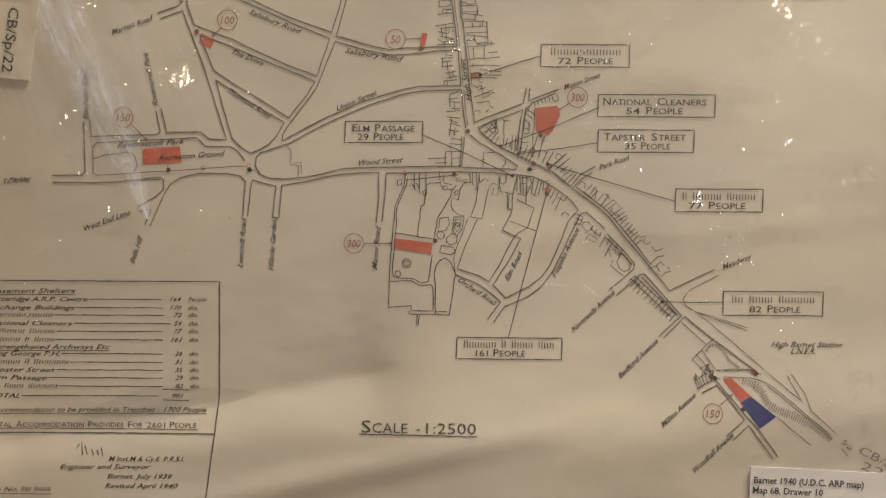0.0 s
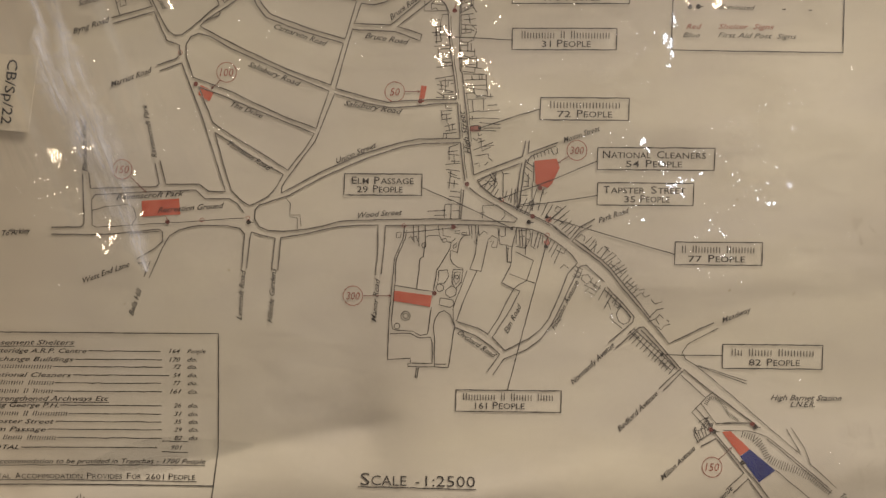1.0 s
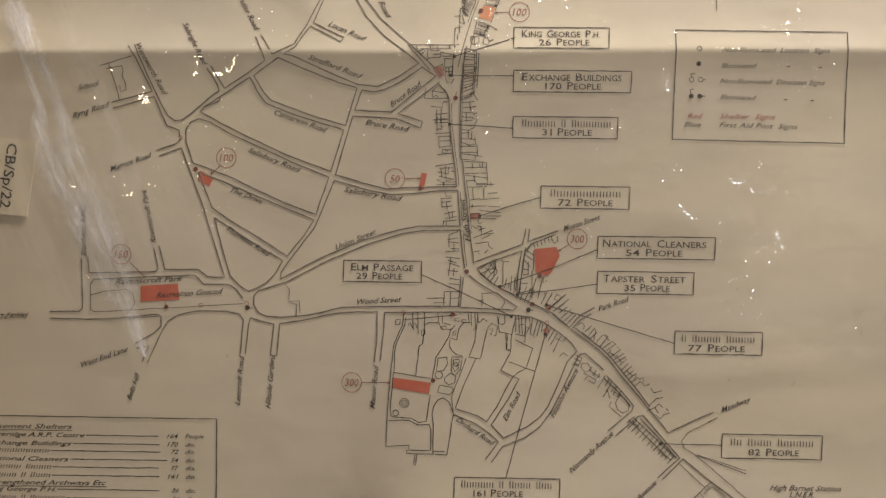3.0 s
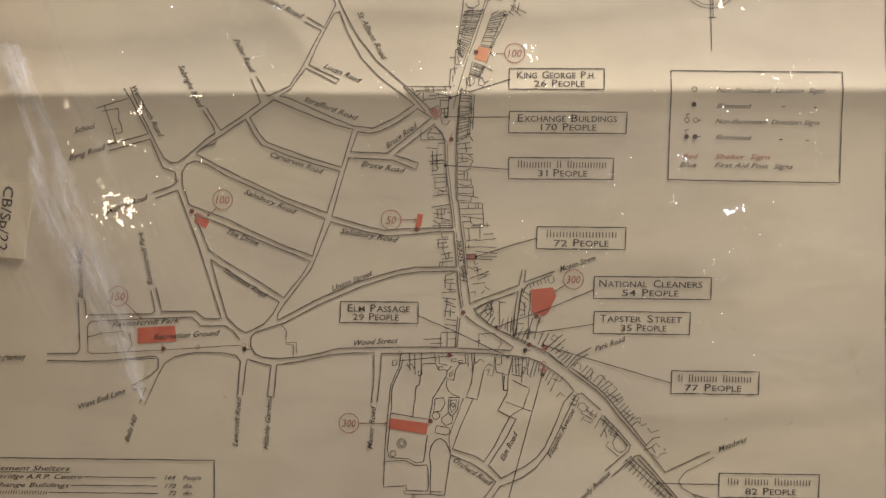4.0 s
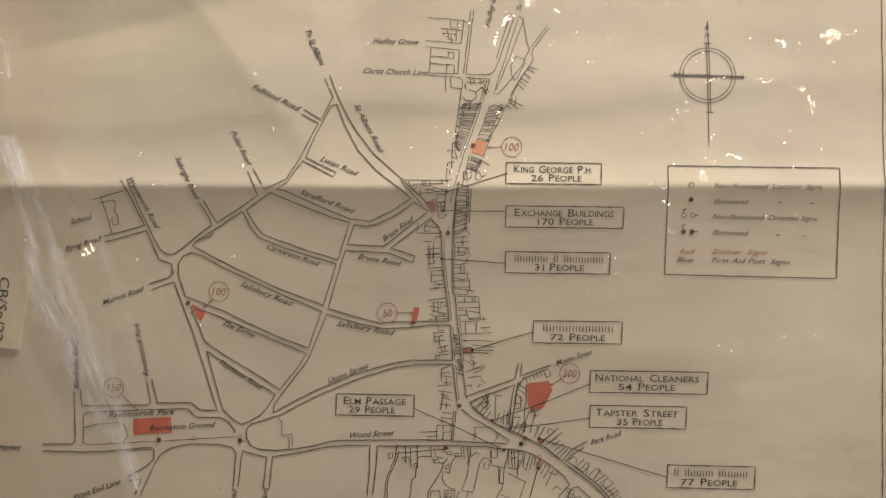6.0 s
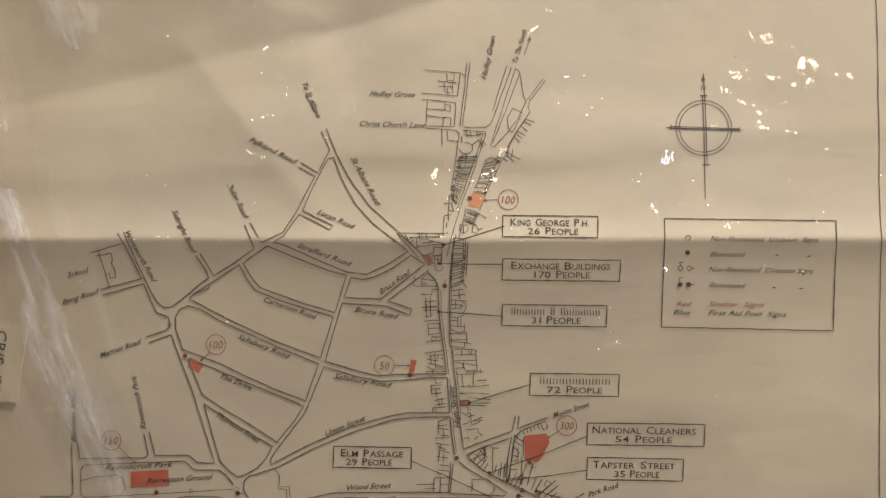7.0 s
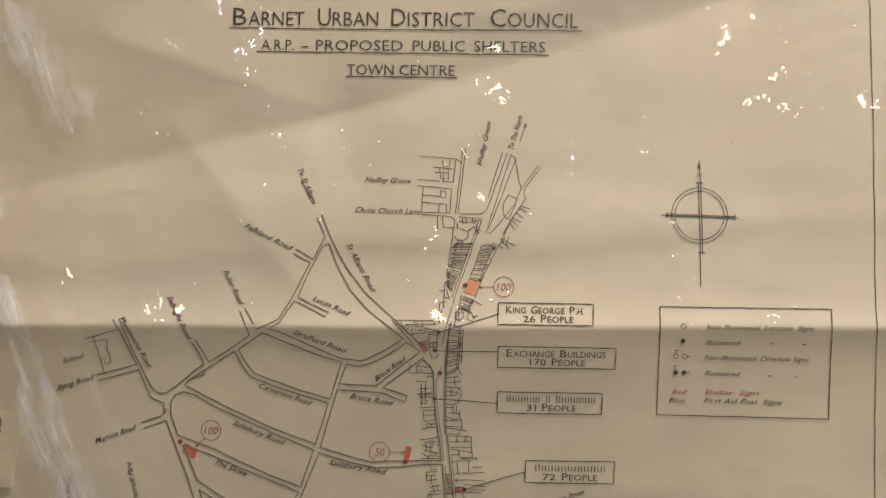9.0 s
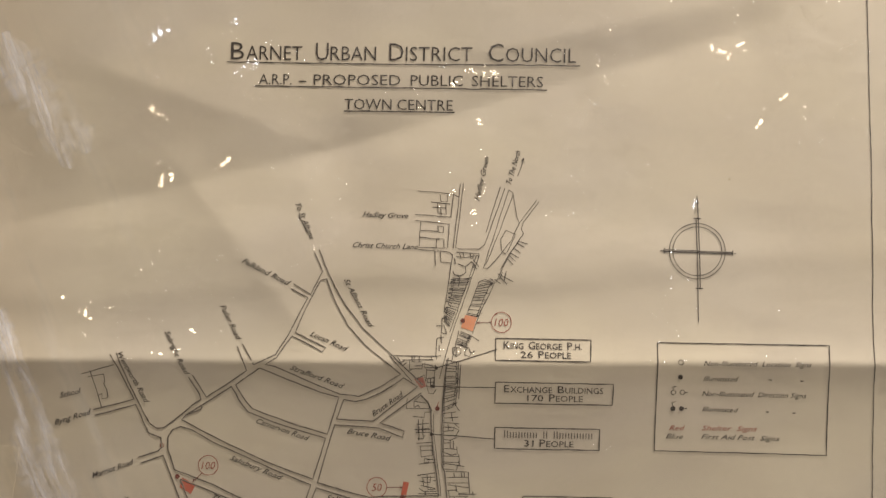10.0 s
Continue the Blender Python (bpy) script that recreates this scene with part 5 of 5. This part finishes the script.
for c in ((-167.3, -84.5), (-150.2, -6.1), (-22.3, -16.6), (4.0, -63.6), (41.3, -81.9), (-2.7, 34.0), (11.4, 83.4), (-3.7, -87.8), (45.4, -65.8), (-14.7, -125.6), (142.0, -203.0), (165.4, -199.9)):
    blot("sign_dot", ring_points(c, 1.35, 14), DOT_RED, lift=0.19)
for c in ((-120.8, -84.7), (39.1, -85.2), (143.8, -204.0), (167.0, -201.4), (159.5, -221.5)):
    blot("sign_dot", ring_points(c, 1.35, 14), INK, lift=0.19)
    strokes("sign_tail", [[(c[0], c[1]), (c[0] + 3.0, c[1] - 0.3)]], 0.4)
for c in ((-147.5, -83.5), (-31.8, -86.9), (-121.2, -82.4), (23.6, -72.6), (-158.8, 11.7), (49.7, -92.5)):
    strokes("sign_ring", [ring_points(c, 1.1, 14)], 0.35, RED_INK, closed=True, wobble=0.02)
strokes("sign_tail", [[(-2.7, 35.3), (-2.0, 37.8)], [(-167.3, -83.5), (-168.3, -81.3)]], 0.4, RED_INK)


# ---- title, scale, legend, compass, schedule ----
title = strokes("title_block", [[(-124.2, 230.4), (-27.4, 228.8), (77.8, 228.2)], [(-108.3, 216.6), (-27.4, 215.4), (58.9, 214.4)], [(-56.9, 202.2), (6.5, 201.6)]], 0.66, INK, None, "ruled title lettering in black ink")
for word, f0, f1 in (("BARNET", 0.0, 0.212), ("URBAN", 0.246, 0.426), ("DISTRICT", 0.458, 0.703), ("COUNCIL", 0.742, 1.0)):
    small_caps(word, [(-122.6 + 198.4 * f, 231.8 - 2.0 * f) for f in (f0, f1)], 10.8, title, weight=-0.05)
for word, f0, f1 in (("A.R.P.", 0.0, 0.115), ("-", 0.141, 0.167), ("PROPOSED", 0.193, 0.499), ("PUBLIC", 0.535, 0.718), ("SHELTERS", 0.750, 1.0)):
    lettering(word, [(-105.6 + 162.3 * f, 217.5 - 1.5 * f) for f in (f0, f1)], 6.4, parent=title, weight=-0.02)
for word, f0, f1 in (("TOWN", 0.0, 0.435), ("CENTRE", 0.487, 1.0)):
    lettering(word, [(-56.5 + 61.7 * f, 203.2 - 0.7 * f) for f in (f0, f1)], 6.4, parent=title, weight=-0.02)
scale_note = strokes("scale_note", [[(-58.6, -236.2), (9.1, -237.2)]], 0.6, INK, None, "underlined scale lettering in black ink")
for word, f0, f1 in (("SCALE", 0.0, 0.411), ("-", 0.478, 0.517), ("1:2500", 0.56, 1.0)):
    small_caps(word, [(-57.6 + 66.4 * f, -235.2 - 0.7 * f) for f in (f0, f1)], 7.4, scale_note, weight=-0.03)

legend = strokes("legend", [[(120.0, 71.9), (215.2, 70.8), (215.0, 65.0), (214.7, 9.2), (118.9, 11.2), (120.0, 71.9)]], 0.6, INK, None, "ruled ink box with the key to the signs", wobble=0.06)
for words, line, m in (
    ("Non-Illuminated  Location  Signs", [(145.2, 59.4), (205.1, 58.8)], INK), ("Illuminated", [(145.3, 50.7), (164.9, 50.5)], INK), ("Non-Illuminated  Direction Signs", [(144.8, 42.3), (202.9, 41.3)], INK),
    ("Illuminated", [(145.1, 33.6), (165.4, 33.0)], INK), ("Red", [(127.0, 22.8), (135.9, 22.9)], RED_INK), ("Shelter  Signs", [(145.1, 22.9), (176.2, 22.4)], RED_INK), ("Blue", [(125.2, 18.3), (134.7, 18.0)], INK), ("First Aid Post  Signs", [(144.9, 18.1), (188.7, 17.0)], INK),
):
    lettering(words, line, 2.9, "lettering", m, legend, 0.015, 0.36)
strokes("ditto_mark", [[(181.5, 51.5), (183.4, 51.5)], [(199.2, 51.0), (201.0, 51.0)], [(180.6, 33.4), (182.5, 33.4)], [(195.4, 32.9), (197.3, 32.9)]], 0.5, INK, legend)
strokes("key_ring", [ring_points((132.7, 61.2), 1.35, 16), ring_points((128.9, 44.2), 1.3, 16), ring_points((133.9, 44.2), 1.3, 16)], 0.38, INK, legend, closed=True, wobble=0.02)
strokes("key_tail", [[(129.1, 45.8), (128.4, 47.4), (130.6, 47.7)], [(135.2, 44.2), (136.8, 44.2)], [(128.8, 36.7), (128.1, 38.7), (130.3, 39.0)], [(134.9, 35.1), (136.8, 35.2)]], 0.5, INK, legend)
for c in ((132.6, 52.9), (128.9, 35.1), (133.6, 35.1)):
    blot("key_dot", ring_points(c, 1.4, 14), INK, legend)

compass = strokes("compass_rose", [ring_points((142.8, 123.0), 15.6, 72), ring_points((142.8, 123.0), 13.7, 72)], 0.42, THIN_INK, None, "ruled ink north point with a double circle", closed=True, wobble=0.0)
strokes("cross_arm", [[(142.4, 141.2), (143.1, 102.3)], [(143.7, 141.2), (144.4, 102.3)]], 0.5, INK, compass, wobble=0)
strokes("cross_arm", [[(124.4, 123.9), (162.5, 122.4)], [(124.4, 122.6), (162.4, 121.5)], [(121.9, 123.2), (164.4, 121.8)]], 0.5, INK, compass, wobble=0)
strokes("arm_end", [[(141.0, 141.4), (145.1, 141.3)], [(141.7, 102.2), (145.8, 102.1)], [(124.4, 124.9), (124.3, 121.6)], [(162.6, 123.6), (162.5, 120.4)]], 0.6, INK, compass, wobble=0)
strokes("north_line", [[(143.0, 154.0), (143.7, 138.9)], [(143.1, 103.9), (143.1, 83.3)], [(142.0, 149.5), (143.0, 153.3), (143.9, 149.5)], [(142.6, 149.5), (143.0, 152.7), (143.2, 149.5)], [(141.7, 144.3), (142.0, 146.9), (143.9, 144.4), (144.2, 146.9)]], 0.45, THIN_INK, compass, wobble=0)

strokes("sheet_border", [[(238.6, 280.0), (239.6, 217.4), (240.5, 169.5), (240.4, 121.8), (239.6, 63.0), (240.2, 10.0), (240.8, -52.8), (242.4, -147.9), (245.4, -276.1)]], 0.5, INK, None, "ruled ink border line of the map")

schedule = strokes("schedule", [[(-296.5, -147.6), (-138.7, -148.8), (-139.2, -187.9), (-139.5, -213.6), (-142.0, -236.7), (-147.0, -272.8), (-151.1, -305.1)], [(-293.5, -235.8), (-142.0, -236.4)]], 0.6, INK, None, "ruled ink schedule of shelters with their capacities", wobble=0.05)
ROWS_TEXT = (
    ("Totteridge A.R.P. Centre", 534, 155, 285, "164", "People"), ("Exchange Buildings", 549, 132, 287, "170", "do."), ((12,), 562, 92, 288, "72", "do."), ("National Cleaners", 577, 127, 300, "54", "do."),
    ((1, 5, 5), 591, 95, 285, "77", "do."), ((6, 1, 4), 606, 93, 286, "161", "do."), ("King George P.H.", 631, 103, 285, "26", "do."), ((6, 1, 7), 646, 118, 284, "31", "do."),
    ("Tapster Street", 660, 95, 284, "35", "do."), ("Elm Passage", 674, 80, 284, "29", "do."), ((2, 4, 6), 689, 97, 284, "82", "do."), ("TOTAL", 706, 32, 275, "901", ""),
)


def on_sheet(x, y):
    """The schedule's own grid, in its rows and columns, to millimetres."""
    (ax, ay), (bx, by), (cx, cy) = SCHEDULE_ORIGIN, SCHEDULE_RIGHT, SCHEDULE_DOWN
    f, g = x / 400, (y - 500) / 380
    return ax + (bx - ax) * f + (cx - ax) * g, ay + (by - ay) * f + (cy - ay) * g


SCHEDULE_ORIGIN, SCHEDULE_RIGHT, SCHEDULE_DOWN = (-266.4, -148.9), (-134.8, -149.1), (-265.2, -272.2)
for words, y, xe, xd, number, unit in ROWS_TEXT:
    line = [on_sheet(-22, y - 1), on_sheet(xe, y)]
    if isinstance(words, tuple):
        bars(line, 2.7, words, parent=schedule, width=0.5, lean=0.36)
    else:
        lettering(words, line, 2.7, "lettering", INK, schedule, 0.035, 0.36)
    strokes("ruled_dash", [[on_sheet(xe + 3, y - 4), on_sheet(xd, y - 3)]], 0.5, INK, schedule)
    lettering(number, [on_sheet(300 if len(number) == 3 else 306, y), on_sheet(320, y)], 2.6, "numeral", INK, schedule, 0.035, 0.36)
    if unit:
        lettering(unit, [on_sheet(332, y), on_sheet(365 if unit == "People" else 349, y)], 2.6, "lettering", INK, schedule, 0.035, 0.36)
for words, x0, x1, y, ul in (("Basement Shelters", -18, 134, 519, 522), ("Strengthened Archways Etc", -14, 192, 619, 622), ("Accommodation to be provided in Trenches - 1700 People", -14, 361, 731, 734)):
    lettering(words, [on_sheet(x0, y), on_sheet(x1, y)], 2.9, "lettering", INK, schedule, 0.035, 0.36)
    strokes("underline", [[on_sheet(x0 - 2, ul), on_sheet(x1, ul)]], 0.4, INK, schedule)
small_caps("TOTAL ACCOMMODATION PROVIDES FOR 2601 PEOPLE", [on_sheet(-26, 758), on_sheet(344, 759)], 3.6, schedule, weight=0.0)
strokes("underline", [[on_sheet(-26, 760), on_sheet(346, 762)], [on_sheet(284, 691), on_sheet(330, 692)], [on_sheet(284, 710), on_sheet(330, 711)]], 0.45, INK, schedule)
for words, x0, x1, y in (("M.Inst.M & Cy.E. P.R.S.I.", 188, 321, 818), ("Engineer and Surveyor", 102, 262, 832), ("Barnet. July 1939", 185, 300, 849), ("Revised April 1940", 181, 310, 866)):
    lettering(words, [on_sheet(x0, y), on_sheet(x1, y)], 2.9, "lettering", INK, schedule, 0.035, 0.36)
lettering("Plan No.", [on_sheet(-30, 872), on_sheet(28, 872)], 2.9, "lettering", INK, schedule, 0.035, 0.36)
bars([on_sheet(32, 872), on_sheet(84, 872)], 2.9, (3, 5), parent=schedule, width=0.4, lean=0.28)
strokes("underline", [[on_sheet(-40, 875), on_sheet(87, 877)]], 0.4, INK, schedule)
strokes("signature_bars", [[on_sheet(136, 788), on_sheet(132, 795)], [on_sheet(140, 785), on_sheet(142, 808)], [on_sheet(146, 790), on_sheet(150, 806)], [on_sheet(158, 797), on_sheet(162, 808)], [on_sheet(168, 798), on_sheet(170, 808)], [on_sheet(175, 794), on_sheet(178, 810)]], 0.5, INK, schedule)

# pencilled shelf mark near the corner
lettering("CB/SP", [(224.4, -246.4), (247.4, -257.7)], 5.0, "pencil_mark", PENCIL, None, -0.03, 0.1, "pencilled shelf mark")
lettering("22", [(225.3, -255.2), (237.4, -260.0)], 5.0, "pencil_mark", PENCIL, None, -0.03, 0.1, "pencilled shelf mark")


# ---- slips of paper inside the sleeve ----
def slip(name, corners, thick, material, label, lift):
    """A thin paper slip on the sheet, with its edge standing proud."""
    a, b, c, d = [Vector(p) for p in corners]
    n = 14
    verts, faces = [], []
    for lay in (0, 1):
        for j in range(n + 1):
            for i in range(n + 1):
                p = a.lerp(b, i / n).lerp(d.lerp(c, i / n), j / n)
                verts.append((p.x / 1000, p.y / 1000, (float(relief(p.x, p.y)) + lift + thick * lay) / 1000))
    m = (n + 1) ** 2
    for j in range(n):
        for i in range(n):
            k = j * (n + 1) + i
            faces.append((m + k, m + k + 1, m + k + n + 2, m + k + n + 1))
            faces.append((k, k + n + 1, k + n + 2, k + 1))
    rim = [*range(0, n), *range(n, m - 1, n + 1), *range(m - 1, m - 1 - n, -1), *range(m - 1 - n, 0, -(n + 1))]
    for p, q in zip(rim, rim[1:] + rim[:1]):
        faces.append((p, q, m + q, m + p))
    me = bpy.data.meshes.new(name)
    me.from_pydata(verts, [], faces)
    ob = linked(name, me, material, None, label)
    return tagged(ob, category="label")


tag = slip("shelf_tag", [(-287.0, 13.3), (-240.2, 10.0), (-247.0, -33.4), (-293.0, -28.6)], 0.25, TAG, "cream paper shelf tag with handwritten letters on the map", 0.5)
lettering("CB/Sp/22", [(-257.5, 8.6), (-262.5, -28.0)], 6.2, "handwriting", PRINT, tag, 0.05, 0.0, "black pen handwriting", 0.95)
label = slip("catalogue_label", [(163.6, -253.7), (262.5, -258.9), (260.2, -296.8), (162.8, -292.0)], 0.25, LABEL, "white printed catalogue label lying on the map", 0.5)
lettering("Barnet 1940 (U.D.C. ARP map)", [(165.4, -263.2), (227.3, -266.2)], 3.9, "printing", PRINT, label, 0.11, 0.0, "bold black print", 0.95)
lettering("Map 68, Drawer 10", [(164.8, -269.0), (204.5, -270.7)], 3.9, "printing", PRINT, label, 0.11, 0.0, "bold black print", 0.95)


# ---- the clear sleeve ----
def film_height(x, y):
    rng = np.random.RandomState(5)
    w = np.zeros_like(x)
    for k in range(26):
        ang, wave, ph = rng.uniform(0, math.pi), rng.uniform(28, 120), rng.uniform(0, 6.28)
        w += 0.0016 * wave * np.sin((x * math.cos(ang) + y * math.sin(ang)) * 6.283 / wave + ph)
    return relief(x, y) + 2.0 + np.clip(w, -0.9, 2.0)


sleeve = linked("plastic_sleeve", grid_mesh("plastic_sleeve", -305, 290, -325, 292, 2.5, film_height), FILM)
tagged(sleeve, "clear creased plastic sleeve over the map, shiny with lamp glints", "sleeve")
part("back_film", box_bm(-0.305, 0.290, -0.325, 0.292, 0.0004, 0.0007), FILM, sleeve)
for x0, x1, y0, y1 in ((-0.311, -0.305, -0.331, 0.298), (0.290, 0.296, -0.331, 0.298), (-0.305, 0.290, -0.331, -0.325), (-0.305, 0.290, 0.292, 0.298)):
    part("welded_edge", box_bm(x0, x1, y0, y1, 0.0003, 0.0016), FILM, sleeve)


def white_crease(line, widths):
    """A bent streak of the film, broad in places."""
    pts = [Vector(p) for p in line]
    verts, faces = [], []
    fine = []
    for k, (a, b) in enumerate(zip(pts, pts[1:])):
        for i in range(6):
            f = i / 6
            fine.append((a.lerp(b, f), widths[k] * (1 - f) + widths[k + 1] * f))
    fine.append((pts[-1], widths[-1]))
    for i, (p, w) in enumerate(fine):
        q, r = fine[max(i - 1, 0)][0], fine[min(i + 1, len(fine) - 1)][0]
        d = (r - q).normalized()
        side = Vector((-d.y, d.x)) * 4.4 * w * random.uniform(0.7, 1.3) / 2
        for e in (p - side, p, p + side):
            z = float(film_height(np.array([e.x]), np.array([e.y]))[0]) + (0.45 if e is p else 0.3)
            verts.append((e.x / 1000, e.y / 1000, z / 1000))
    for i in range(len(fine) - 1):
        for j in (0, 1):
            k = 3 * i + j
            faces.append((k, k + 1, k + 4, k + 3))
    me = bpy.data.meshes.new("white_crease")
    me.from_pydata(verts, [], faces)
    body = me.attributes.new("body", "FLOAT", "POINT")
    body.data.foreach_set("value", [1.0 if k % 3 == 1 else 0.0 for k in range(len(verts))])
    linked("white_crease", me, MILKY, sleeve, "whitened crease in the film, its white reflection painted in")


# pale ribbons: whitened film and the white reflection on its bends, as colour
white_crease([(-257.5, 88.0), (-249.6, 72.0), (-245.2, 57.9), (-243.9, 47.1), (-240.4, 36.1), (-238.1, 28.1), (-238.2, 15.3), (-234.3, 0.8), (-227.3, -15.5), (-218.2, -30.1), (-215.0, -47.9)], [3, 3.5, 2.0, 1.2, 1.6, 1.4, 3.2, 4.5, 4.0, 3.0, 1.0])
white_crease([(-251.0, 88.0), (-241.9, 66.2), (-237.5, 57.9), (-233.3, 47.1), (-229.4, 36.0), (-226.5, 24.9), (-224.2, 15.2), (-218.0, -5.1), (-211.6, -23.0), (-205.8, -40.8), (-197.0, -61.9), (-185.6, -91.1), (-178.5, -112.9)], [2, 2.6, 1.6, 2.4, 2.0, 2.2, 3.5, 5.0, 6.0, 7.0, 6.0, 3.5, 1.0])
white_crease([(-252.3, 246.9), (-247.5, 232.2), (-241.1, 220.7), (-232.7, 210.9), (-225.8, 197.8), (-217.4, 178.3), (-212.6, 168.6)], [2, 6.5, 8.0, 7.0, 5.0, 4.0, 1.0])
white_crease([(-213.4, 194.8), (-208.3, 186.5), (-202.4, 177.6)], [2.0, 5.0, 1.5])
white_crease([(-258.2, 145.9), (-254.4, 136.0), (-252.1, 121.3)], [0.8, 1.2, 0.8])
